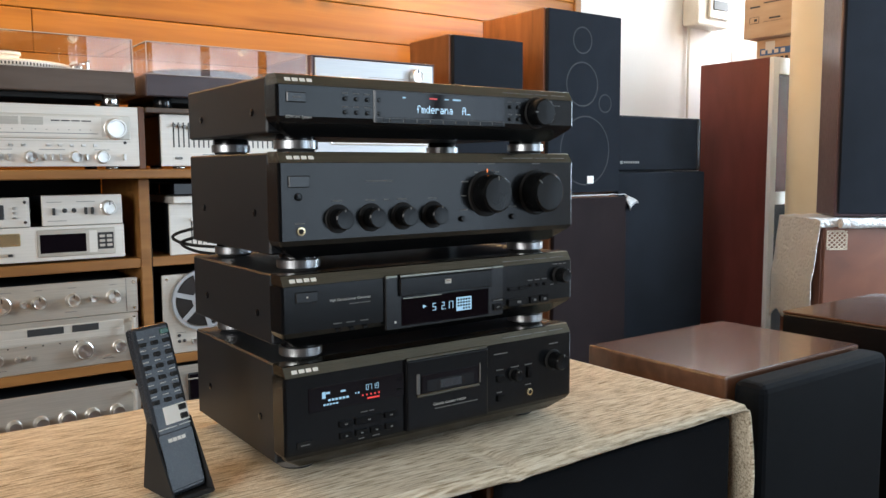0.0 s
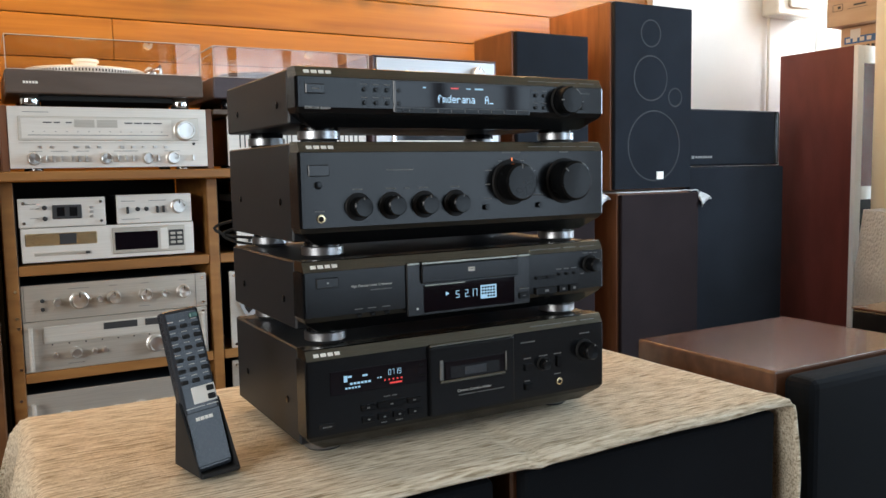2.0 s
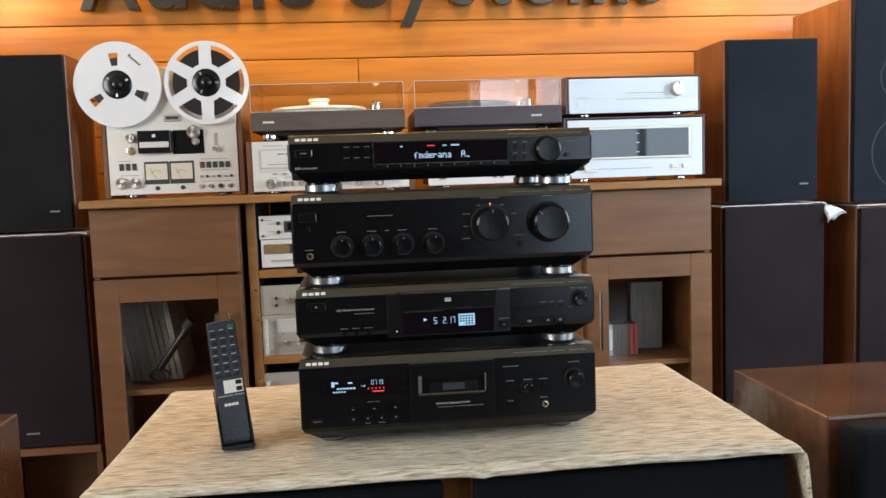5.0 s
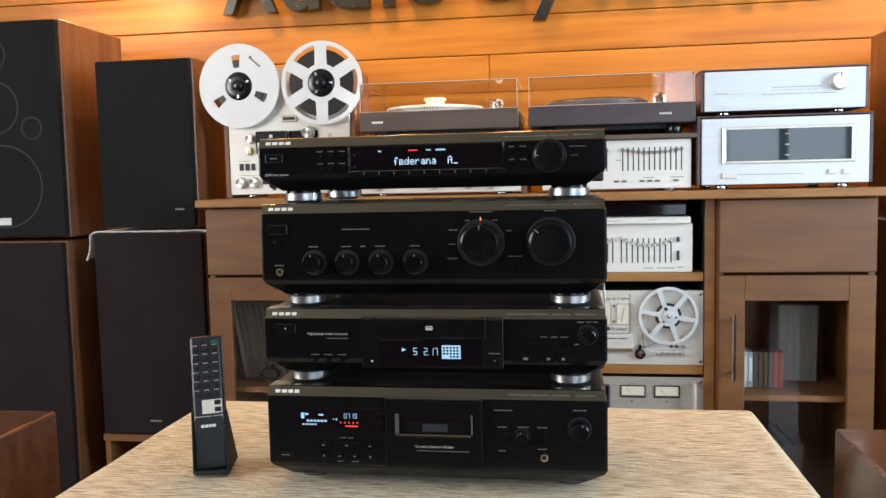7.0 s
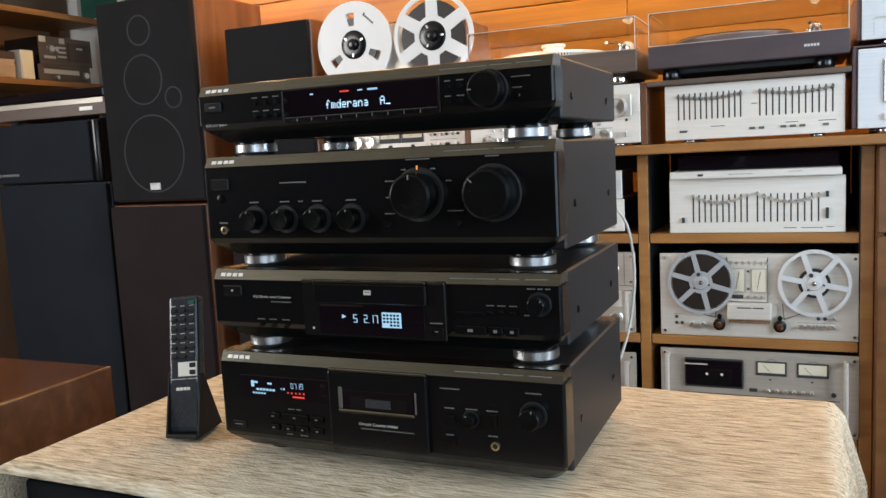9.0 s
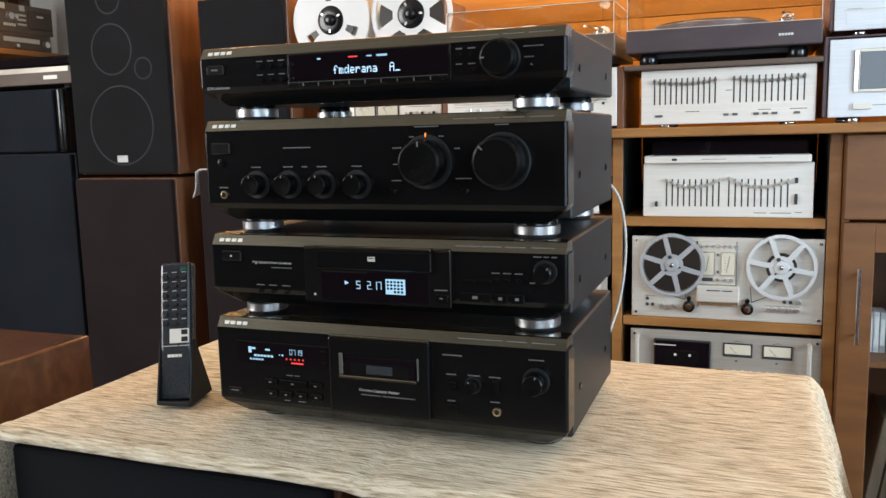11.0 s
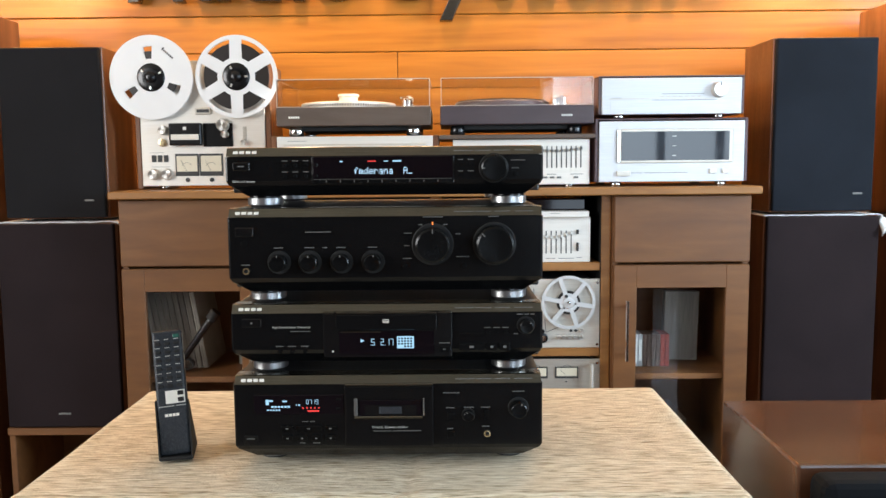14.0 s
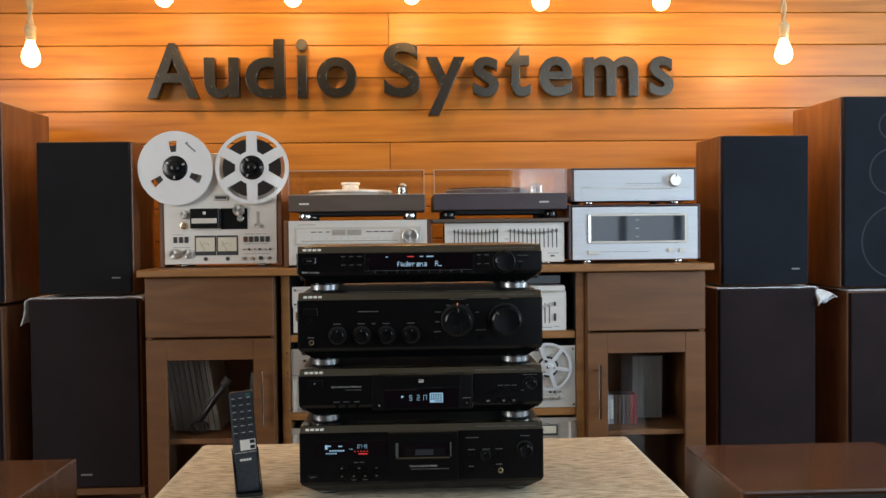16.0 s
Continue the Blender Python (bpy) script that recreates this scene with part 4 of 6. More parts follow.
marks(DECK, [(-0.144, -0.140, f + 0.032), (-0.1135, -0.1095, f + 0.032), (-0.083, -0.079, f + 0.032), (-0.1435, -0.1405, f + 0.018), (-0.1230, -0.1200, f + 0.018), (-0.103, -0.100, f + 0.018), (-0.0825, -0.0795, f + 0.018)], "dim", -0.0034, h=0.0016)
marks(DECK, [(-0.121, -0.112, f + 0.0415), (-0.110, -0.103, f + 0.0415), (-0.125, -0.117, f + 0.0105), (-0.106, -0.096, f + 0.0105)], "dim", h=0.001)
for z in (f + 0.060, f + 0.073):
    button(DECK, -0.0690, z, 0.0075, 0.0035, 0.002, "knobface")
door = part("cassette_door", box(-0.0605, 0.0640, -0.0055, 0.001, f + 0.0060, f + 0.0930, 0.0018, 2), "panel", DECK)
part("door_edge", box(-0.0600, 0.0635, -0.0052, 0.0, f + 0.0928, f + 0.0965, 0.001), "strip", door)
part("door_window", box(-0.0395, 0.0480, -0.0062, -0.0050, f + 0.0505, f + 0.0735, 0.001), "screen", door)
# Raised bright metal lip below the cassette window.
part("window_lip", box(-0.0470, 0.0490, -0.0085, -0.0050, f + 0.0465, f + 0.0505, 0.0012), "strip", door)
part("cassette_shape", box(-0.032, 0.040, -0.0066, -0.0060, f + 0.0515, f + 0.0660, 0), "satin", door)
part("cassette_label", box(-0.012, 0.020, -0.0070, -0.0064, f + 0.0540, f + 0.0640, 0), "remote", door)
for x0, x1 in ((-0.0470, -0.0420), (0.0495, 0.0515)):
    part("window_rim", box(x0, x1, -0.0068, -0.0050, f + 0.0506, f + 0.0760, 0.0008), "slider", door)
lettering(DECK, "Ceramic Cassette Holder", -0.0225, f + 0.0330, 0.0500, "pale", -0.0060, slant=0.12)
marks(DECK, [(-0.020, 0.005, f + 0.0290), (0.007, 0.047, f + 0.0290)], "dim", -0.0060, h=0.001)
marks(DECK, [(0.078, 0.101, f + 0.0815), (0.082, 0.094, f + 0.0600), (0.107, 0.121, f + 0.0605), (0.131, 0.144, f + 0.0605), (0.175, 0.192, f + 0.0830), (0.083, 0.092, f + 0.0300), (0.132, 0.143, f + 0.0330)], "dim", h=0.0013)
for z in (f + 0.0480, f + 0.0225):
    button(DECK, 0.0885, z, 0.0110, 0.0090, 0.0035, "knobface")
ring_knob(DECK, 0.1130, f + 0.0500, 0.0072, 0.0095, 0.010, -20, "small round black switch knob")
button(DECK, 0.1385, f + 0.0500, 0.0070, 0.0150, 0.003, "knobface", name="slide_switch")
jack(DECK, 0.1395, f + 0.0225)
ring_knob(DECK, 0.1830, f + 0.0600, 0.0115, 0.0145, 0.018, 20, "round black level knob")

# cables hanging behind the stack
for i, pts in enumerate((((0.205, 0.295, 1.085), (0.226, 0.315, 1.06), (0.234, 0.325, 0.99), (0.226, 0.318, 0.91), (0.205, 0.31, 0.85)), ((-0.16, 0.30, 1.07), (-0.20, 0.325, 1.055), (-0.225, 0.32, 1.05), (-0.20, 0.315, 1.035), (-0.15, 0.30, 1.03)), ((-0.14, 0.30, 1.075), (-0.20, 0.335, 1.068), (-0.235, 0.33, 1.058), (-0.21, 0.32, 1.045), (-0.15, 0.30, 1.04)))):
    fine = []
    for a, b in zip(pts, pts[1:]):
        fine += [Vector(a).lerp(Vector(b), k / 5) for k in range(5)]
    for _ in range(4):
        fine = [fine[0]] + [(p + q + r) / 3 for p, q, r in zip(fine, fine[1:], fine[2:])] + [fine[-1]]
    tagged(part("audio_cable", tube(fine, 0.0019 if i == 0 else 0.0022, 8), "grey_pl" if i == 0 else "rubber", None, smooth=True),
           "thin pale cable hanging behind the stack" if i == 0 else "thin black cable looping behind the stack", "cable")

# ---- remote control in its stand ----
RC = thing("remote_control", (-0.3115, 0.050, 0.8095), "slim dark slate remote control standing in a cradle", "remote control")
RC.matrix_basis = pose(-0.3105, 0.037, 0.8095) @ Euler((0, 0, radians(12))).to_matrix().to_4x4() @ Euler((radians(-15), radians(-4.0), 0)).to_matrix().to_4x4()
part("body", box(-0.0215, 0.0215, 0.0, 0.019, 0, 0.182, 0.004, 2), "remote", RC)
part("lower_cover", box(-0.0198, 0.0198, -0.0008, 0.002, 0.006, 0.066, 0.0008), "remote", RC)
for j in range(6):
    for i in range(3):
        button(RC, -0.0135 + i * 0.0135, 0.100 + j * 0.0125, 0.0080, 0.0046, 0.0022, "rubber", 0, "key")
marks(RC, [(-0.0175 + i * 0.0135, -0.0105 + i * 0.0135, 0.1062 + j * 0.0125) for j in range(6) for i in range(3)], "grey_pl", -0.0003, h=0.0010)
part("key_panel", box(-0.008, 0.0195, -0.0007, 0.001, 0.074, 0.0930, 0.0003), "logo", RC, "white key panel")
for z in (0.0885, 0.0790):
    button(RC, 0.0135, z, 0.0085, 0.0062, 0.0025, "rubber", 0, "key")
marks(RC, [(-0.0180, 0.004, 0.0705), (0.006, 0.020, 0.0705)], "pale", -0.0003, h=0.0012)
cells(RC, [(-0.0105, -0.0060, 0.0555, 0.0595), (-0.0052, -0.0005, 0.0555, 0.0595), (0.0003, 0.0043, 0.0555, 0.0595), (0.0050, 0.0095, 0.0555, 0.0595)], "logo", -0.0014, "badge")
button(RC, 0.0135, 0.1725, 0.0092, 0.0055, 0.0025, "greenpane", 0, "power_key")

ST = thing("remote_stand", (-0.3085, 0.034, 0.8035), "black plastic cradle holding the remote on the cloth", "stand", turn=12)
part("base", box(-0.0228, 0.0228, -0.006, 0.060, 0, 0.004, 0.0015), "rubber", ST)
part("front_lip", box(-0.0225, 0.0225, -0.008, -0.004, 0.001, 0.0065, 0.0012), "rubber", ST)
for sx in (-1, 1):
    bm = bmesh.new()
    x0, x1 = sx * 0.0218, sx * 0.0238
    pr = [(-0.006, 0.002), (0.060, 0.002), (0.034, 0.080), (0.026, 0.080)]
    ra, rb = [bm.verts.new((x0 - (0.007 if z > 0.05 else 0), y, z)) for y, z in pr], [bm.verts.new((x1 - (0.007 if z > 0.05 else 0), y, z)) for y, z in pr]
    for i in range(4):
        bm.faces.new((ra[i], ra[(i + 1) % 4], rb[(i + 1) % 4], rb[i]))
    bm.faces.new(ra[::-1])
    bm.faces.new(rb)
    bmesh.ops.recalc_face_normals(bm, faces=bm.faces[:])
    part("side_wing", bm, "rubber", ST)

# ---- audio gear on the shelves; each front at y=0, x centred, z from its underside ----


def gear(name, x, y, z, w, h, d, plate, label, category="hi-fi component", case="black", foot=0.0, rack=False, wood_ends=False, group="shelf gear"):
    g = thing(name, (x, y, z), label, category, group)
    part("faceplate", box(-w / 2, w / 2, 0, 0.008, foot, h, 0.0015), plate, g)
    cw = w / 2 - (0.006 if not rack else 0.025)
    part("case", box(-cw, cw, 0.0085, d, foot + 0.003, h - 0.003, 0.002), case, g)
    if foot:
        for sx in (-1, 1):
            for yy in (0.04, d - 0.04):
                put("foot", shared(("gear_foot", round(foot, 4)), "chrome", lambda: lathe([(0.016, 0), (0.017, 0.002), (0.017, foot * 0.9), (0.014, foot + 0.004)], 20, "z")), "chrome", g, "", (sx * (w / 2 - 0.06), yy, 0))
    if wood_ends:
        for sx in (-1, 1):
            part("end_panel", box(*sorted((sx * (w / 2 + 0.0005), sx * (w / 2 + 0.018))), 0.004, d, 0, h + 0.002, 0.002), "walnut_v", g)
    if rack:
        for sx in (-1, 1):
            for zz in (foot + 0.012, h - 0.012):
                stud(g, sx * (w / 2 - 0.012), zz, 0.0044, 0.007, "chrome", name="rack_screw")
    return g


def grab(g, x, z0, z1):
    part("grab_handle", more(tube([(x, -0.026, z0), (x, -0.026, z1)], 0.0055, 10), tube([(x, 0, z0 + 0.008), (x, -0.026, z0 + 0.008)], 0.005), tube([(x, 0, z1 - 0.008), (x, -0.026, z1 - 0.008)], 0.005)), "silver", g, smooth=True)


def meter(g, x, z, w, h, name="level_meter"):
    m = part(name, box(x - w / 2, x + w / 2, -0.003, 0.0, z - h / 2, z + h / 2, 0.001), "ink", g, "level meter with cream card")
    part("card", box(x - w * 0.44, x + w * 0.44, -0.0034, -0.002, z - h * 0.30, z + h * 0.40, 0), "meter", m)
    pts = [(x + w * 0.36 * math.sin(radians(a)), -0.0037, z - h * 0.55 + w * 0.62 * math.cos(radians(a))) for a in range(-38, 39, 7)]
    part("scale", tube(pts, 0.0006, 4), "ink", m)
    part("needle", tube([(x - w * 0.02, -0.0038, z - h * 0.28), (x - w * 0.26, -0.0038, z + h * 0.22)], 0.0005, 4), "ink", m)
    return m


def reel(parent_name, at, r, label, holes, hub=0.30, tape=0.0, solid=False, turn=0.0, tape_mat="tape", flange="white"):
    """A tape reel in the xz plane: two pierced flanges on a hub, with wound tape."""
    g = thing(parent_name, at, label, "tape reel", "tape reels")
    outer = arc(0, 0, r, 0, 360 - 360 / 72, 71)
    cut = []
    for k in range(holes):
        a = turn + 360 / holes * k
        if solid:
            n = 4
            lo, hi, ha = r * 0.44, r * 0.74, 9
        else:
            n = 8
            lo, hi, ha = r * (0.46 if hub > 0.25 else 0.35), r * 0.90, 180 / holes * (0.70 if hub > 0.25 else 0.84)
        hl = ha * (0.52 if hub > 0.25 else 0.66) if not solid else ha
        loop = arc(0, 0, hi, a - ha, a + ha, n) + arc(0, 0, lo, a + hl, a - hl, n)
        cut.append(loop)
    front = sheet(outer, cut, 0.0018)
    front.materials.append(M[flange])
    a = put("flange", front, flange, g)
    b = put("flange", front, flange, g, "", (0, 0.0085, 0))
    if tape:
        part("wound_tape", lathe([(r * hub, -0.0075), (r * tape, -0.0075), (r * tape, -0.0022), (r * hub, -0.0022)], 48), tape_mat, g, smooth=True)
    part("hub", lathe([(r * hub, -0.008), (r * hub, 0.001), (r * hub * 0.92, 0.003), (r * hub * 0.55, 0.004)], 36), "satin" if hub > 0.25 else flange, g, smooth=True)
    k = 1.0 if hub > 0.25 else 0.55
    part("hub_lock", lathe([(r * 0.13 * k, 0.0), (r * 0.13 * k, 0.012 * k), (r * 0.09 * k, 0.016 * k), (r * 0.04 * k, 0.017 * k)], 24), "satin" if hub > 0.25 else "chrome", g, smooth=True)
    for k in range(3):
        t = radians(90 + 120 * k + turn)
        if hub < 0.25:
            put("hub_hole", shared(("hub_hole", k == 0), "ink", lambda: lathe([(0.0052 if k == 0 else 0.0024, 0.0), (0.0050 if k == 0 else 0.0022, 0.0044)], 16)), "ink", g, "", (r * 0.26 * math.cos(t), 0, r * 0.26 * math.sin(t)))
            continue
        part("hub_clip", box(-0.003, 0.003, -0.0048, -0.0005, r * hub * 0.62, r * hub * 0.85, 0.0005), "knobsil", g).rotation_euler = (0, t, 0)
    return g


# open-reel deck on the counter
x, y, z = -0.705, 1.555, ZT
R1 = gear("open_reel_tape_deck", x, y, z + 0.002, 0.405, 0.412, 0.17, "silver_w", "silver open-reel tape deck with two large reels", "tape deck", case="walnut_v", foot=0.010)
for sx in (-1, 1):
    part("side_frame", box(*sorted((sx * 0.2035, sx * 0.222)), 0.004, 0.19, 0.0, 0.40, 0.003), "walnut_v", R1)
head = part("head_cover", box(-0.105, 0.0, -0.022, 0, 0.140, 0.212, 0.004, 2), "satin", R1)
part("cover_strip", box(-0.098, -0.008, -0.0235, -0.0215, 0.158, 0.176, 0.0005), "silver", head)
part("cover_badge", box(-0.058, -0.047, -0.0235, -0.0215, 0.190, 0.200, 0.0005), "pale", head)
part("capstan_plate", box(0.001, 0.098, -0.004, 0, 0.136, 0.212, 0.002), "satin", R1)
knob(R1, 0.067, 0.205, 0.019, 0.020, "knobsil", -0.004, name="capstan")
knob(R1, 0.073, 0.175, 0.011, 0.016, "knobsil", -0.004, name="pinch_roller")
knob(R1, -0.128, 0.190, 0.014, 0.020, "knobsil", name="tape_guide")
knob(R1, -0.132, 0.150, 0.013, 0.006, "brass", name="tension_gauge")
knob(R1, 0.134, 0.150, 0.009, 0.018, "knobsil", name="tension_arm")
part("arm_slot", box(0.130, 0.142, -0.001, 0.001, 0.155, 0.20, 0.001), "silver_d", R1)
part("tape_counter", box(-0.022, 0.030, -0.006, 0, 0.240, 0.262, 0.002), "silver_d", R1)
part("counter_window", box(-0.016, 0.024, -0.0066, -0.005, 0.246, 0.256, 0), "ink", R1)
meter(R1, -0.055, 0.078, 0.076, 0.072)
meter(R1, 0.024, 0.078, 0.076, 0.072)
for i in range(3):
    button(R1, -0.163 + i * 0.020, 0.099, 0.013, 0.022, 0.004, "ink")
for i in range(5):
    button(R1, 0.089 + i * 0.020, 0.099, 0.014, 0.020, 0.004, "ink" if i else "walnut", name="mode_key")
for xx in (-0.165, -0.120):
    knob(R1, xx, 0.048, 0.017, 0.018, "knobsil")
for i in range(6):
    stud(R1, 0.083 + i * 0.019, 0.062, 0.0042, 0.008, "ink" if i % 2 else "knobsil", name="toggle")
for i, c in enumerate(("knobsil", "knobsil", "ink", "knobsil")):
    stud(R1, 0.083 + i * 0.030, 0.030, 0.007, 0.009, c, name="toggle")
for xx in (-0.055, 0.024):
    stud(R1, xx, 0.029, 0.007, 0.004, "ink", name="socket")
marks(R1, [(-0.175, -0.13, 0.118), (0.085, 0.17, 0.118), (0.085, 0.17, 0.082), (0.085, 0.175, 0.046), (-0.17, -0.11, 0.072)], "dim", h=0.0015)
RA = reel("tape_reel", (-0.857, 1.530, 1.511), 0.1335, "full-flanged white metal tape reel on the deck", 3, 0.335, 0.62, True, 95)
RB = reel("tape_reel", (-0.584, 1.530, 1.511), 0.1310, "white six-spoke tape reel on the deck", 6, 0.335, 0.80, False, 0)
bm = bmesh.new()
for i in range(7):
    more(bm, box(-0.022 + i * 0.0068, -0.0172 + i * 0.0068, -0.0006, 0.0002, -0.003, 0.003 + (0.004 if i == 0 else 0), 0))
t = part("printed_badge", bm, "ink", RA, at=(0.055, 0, 0.075))
t.rotation_euler = (0, radians(42), 0)


def turntable(x, y, z, w, plinth, label, badge_x, arm_x, smoky):
    g = thing("turntable", (x, y, z), label, "turntable", "turntables on the counter")
    d = 0.36
    part("plinth", box(-w / 2, w / 2, 0, d, 0.030, 0.088, 0.003), plinth, g)
    for sx in (-1, 1):
        for yy in (0.045, d - 0.05):
            part("foot", lathe([(0.022, 0), (0.024, 0.003), (0.024, 0.022), (0.019, 0.031)], 24, "z", (sx * (w / 2 - 0.055), yy, 0)), "chrome" if not smoky else "satin", g, smooth=True)
    part("base_tray", box(-w / 2 + 0.07, w / 2 - 0.07, 0.04, d - 0.03, 0.016, 0.0298, 0.002), "rubber", g)
    part("platter", lathe([(0.150, 0.0885), (0.154, 0.090), (0.156, 0.106), (0.152, 0.109), (0.02, 0.109)], 64, "z", (-0.035, d / 2, 0)), "silver" if not smoky else "plinth2", g, smooth=True)
    if not smoky:
        bm = bmesh.new()
        for i in range(120):
            a = 2 * math.pi * i / 120
            c, s = math.cos(a), math.sin(a)
            q = [(-0.035 + 0.1566 * math.cos(a + da), d / 2 + 0.1566 * math.sin(a + da), zz) for da, zz in ((-0.012, 0.094), (0.012, 0.094), (0.012, 0.101), (-0.012, 0.101))]
            bm.faces.new([bm.verts.new(p) for p in q])
        part("strobe_dots", bm, "ink", g)
        part("record_weight", lathe([(0.030, 0.110), (0.033, 0.113), (0.030, 0.130), (0.036, 0.134), (0.034, 0.141), (0.01, 0.142)], 32, "z", (-0.035, d / 2, 0)), "silver_w", g, smooth=True)
    part("mat", lathe([(0.145, 0.1095), (0.145, 0.113), (0.02, 0.113)], 48, "z", (-0.035, d / 2, 0)), "rubber", g, smooth=True) if smoky else None
    ax, ay = arm_x, d - 0.09
    part("arm_base", lathe([(0.030, 0.0885), (0.030, 0.098), (0.022, 0.100), (0.020, 0.125), (0.012, 0.130)], 28, "z", (ax, ay, 0)), "chrome", g, smooth=True)
    part("tonearm", tube([(ax + 0.004, ay + 0.045, 0.132), (ax, ay, 0.131), (ax + 0.006, ay - 0.12, 0.126), (ax - 0.01, ay - 0.19, 0.120)], 0.0042, 10), "chrome", g, smooth=True)
    part("counterweight", tube([(ax + 0.0035, ay + 0.035, 0.132), (ax + 0.006, ay + 0.068, 0.132)], 0.013, 18), "silver", g, smooth=True)
    part("arm_rest", box(ax + 0.012, ax + 0.020, ay - 0.07, ay - 0.062, 0.0885, 0.128, 0.001), "chrome", g)
    x0, x1, y0, y1, z0, z1, t = -w / 2 + 0.003, w / 2 - 0.003, 0.002, d - 0.004, 0.0885, 0.174, 0.0035
    bm = box(x0, x1, y0, y1, z0, z1, 0)
    bmesh.ops.delete(bm, geom=[f_ for f_ in bm.faces if f_.calc_center_median().z < z0 + 1e-5], context="FACES_ONLY")
    bmesh.ops.bevel(bm, geom=[e for e in bm.edges if not e.is_boundary], offset=0.004, segments=2, affect="EDGES")
    cover = part("dust_cover", bm, "acrylic", g, "clear acrylic dust cover")
    sol = cover.modifiers.new("thickness", "SOLIDIFY")
    sol.thickness, sol.offset = t, -1
    cover.visible_shadow = False
    # Pale strips paint in the light that the cover's edges catch.
    e = 0.0016
    for nm, b_ in (("front", box(x0, x1, y0 - 0.0005, y0 + e, z1 - e, z1 + 0.0005, 0)), ("left", box(x0 - 0.0005, x0 + e, y0 + e, y1, z1 - e, z1 + 0.0005, 0)),
                   ("right", box(x1 - e, x1 + 0.0005, y0 + e, y1, z1 - e, z1 + 0.0005, 0)), ("corner", box(x0 - 0.0005, x0 + e, y0 - 0.0005, y0 + e, z0, z1 - e, 0)),
                   ("corner", box(x1 - e, x1 + 0.0005, y0 - 0.0005, y0 + e, z0, z1 - e, 0)), ("lip", box(x0, x1, y0 - 0.0005, y0 + e, z0, z0 + e, 0))):
        part("polished_edge", b_, "edge", cover)
    part("badge", more(bmesh.new(), *[box(badge_x - 0.017 + i * 0.007, badge_x - 0.0115 + i * 0.007, -0.001, 0.001, 0.054, 0.060, 0.0003) for i in range(5)]), "logo" if not smoky else "pale", g)
    return g


turntable(-0.203, 1.450, 1.318, 0.482, "plinth", "taupe turntable with silver platter under clear cover", -0.185, 0.155, False)
T2 = turntable(0.306, 1.450, 1.318, 0.478, "plinth2", "plum turntable with black platter under clear cover", 0.155, 0.16, True)

# receiver under the first turntable
RV = gear("stereo_receiver", -0.201, 1.455, ZT, 0.488, 0.164, 0.33, "silver_w", "wide silver stereo receiver with tuning scale", case="black", foot=0.008, wood_ends=True)
part("scale_frame", box(-0.222, 0.222, -0.003, 0.001, 0.078, 0.140, 0.002), "silver", RV)
part("tuning_scale", box(-0.215, 0.150, -0.0036, -0.002, 0.084, 0.134, 0.0005), "silver_w", RV)
part("meter_window", box(-0.092, -0.044, -0.0042, -0.003, 0.112, 0.132, 0), "silver_d", RV)
part("meter_window", box(-0.038, 0.012, -0.0042, -0.003, 0.112, 0.132, 0), "silver_d", RV)
marks(RV, [(-0.165, -0.145, 0.124), (-0.140, -0.125, 0.124), (-0.112, -0.098, 0.124), (0.030, 0.050, 0.124), (0.054, 0.074, 0.124), (0.078, 0.098, 0.124), (0.102, 0.125, 0.124)], "ink", -0.0042, h=0.003)
marks(RV, [(-0.190 + i * 0.026, -0.187 + i * 0.026, 0.101) for i in range(13)] + [(-0.20, 0.14, 0.092)], "dim", -0.0042, h=0.0016)
knob(RV, 0.184, 0.106, 0.026, 0.024, "knobsil")
for i in range(12):
    if i not in (2, 6):
        button(RV, -0.175 + i * 0.028, 0.062, 0.010, 0.007, 0.004, "knobsil")
part("lower_groove", box(-0.222, 0.222, -0.0008, 0.001, 0.0715, 0.0735, 0), "silver_d", RV)
for xx, rr in ((-0.190, 0.015), (-0.020, 0.0145), (0.085, 0.014), (0.150, 0.016)):
    knob(RV, xx, 0.032, rr, 0.018, "knobsil")
for xx in (-0.160, -0.145, -0.125, -0.100, -0.085, -0.068, 0.012, 0.030, 0.048, 0.112, 0.205):
    button(RV, xx, 0.032, 0.006, 0.016, 0.010, "knobsil", name="lever")
stud(RV, 0.208, 0.070, 0.004, 0.002, "ink", name="lamp")
marks(RV, [(-0.2, -0.17, 0.051), (-0.15, -0.11, 0.051), (-0.09, -0.06, 0.051), (0.0, 0.06, 0.051), (0.13, 0.17, 0.051), (-0.21, -0.15, 0.150)], "dim", h=0.0014)


def sliders(g, xs, z0, z1, knobs, w=0.0034):
    for k, xx in enumerate(xs):
        part("slot", box(xx - w / 2, xx + w / 2, -0.0008, 0.0005, z0, z1, 0), "ink", g)
        zz = z0 + (z1 - z0) * knobs(k)
        put("slider", shared(("slider", g.name), "slider" if z0 > 0.05 else "knobsil", lambda: box(-0.0034, 0.0034, -0.010, 0.0, -0.0045, 0.0045, 0.001), False), "slider", g, "", (xx, 0, zz))


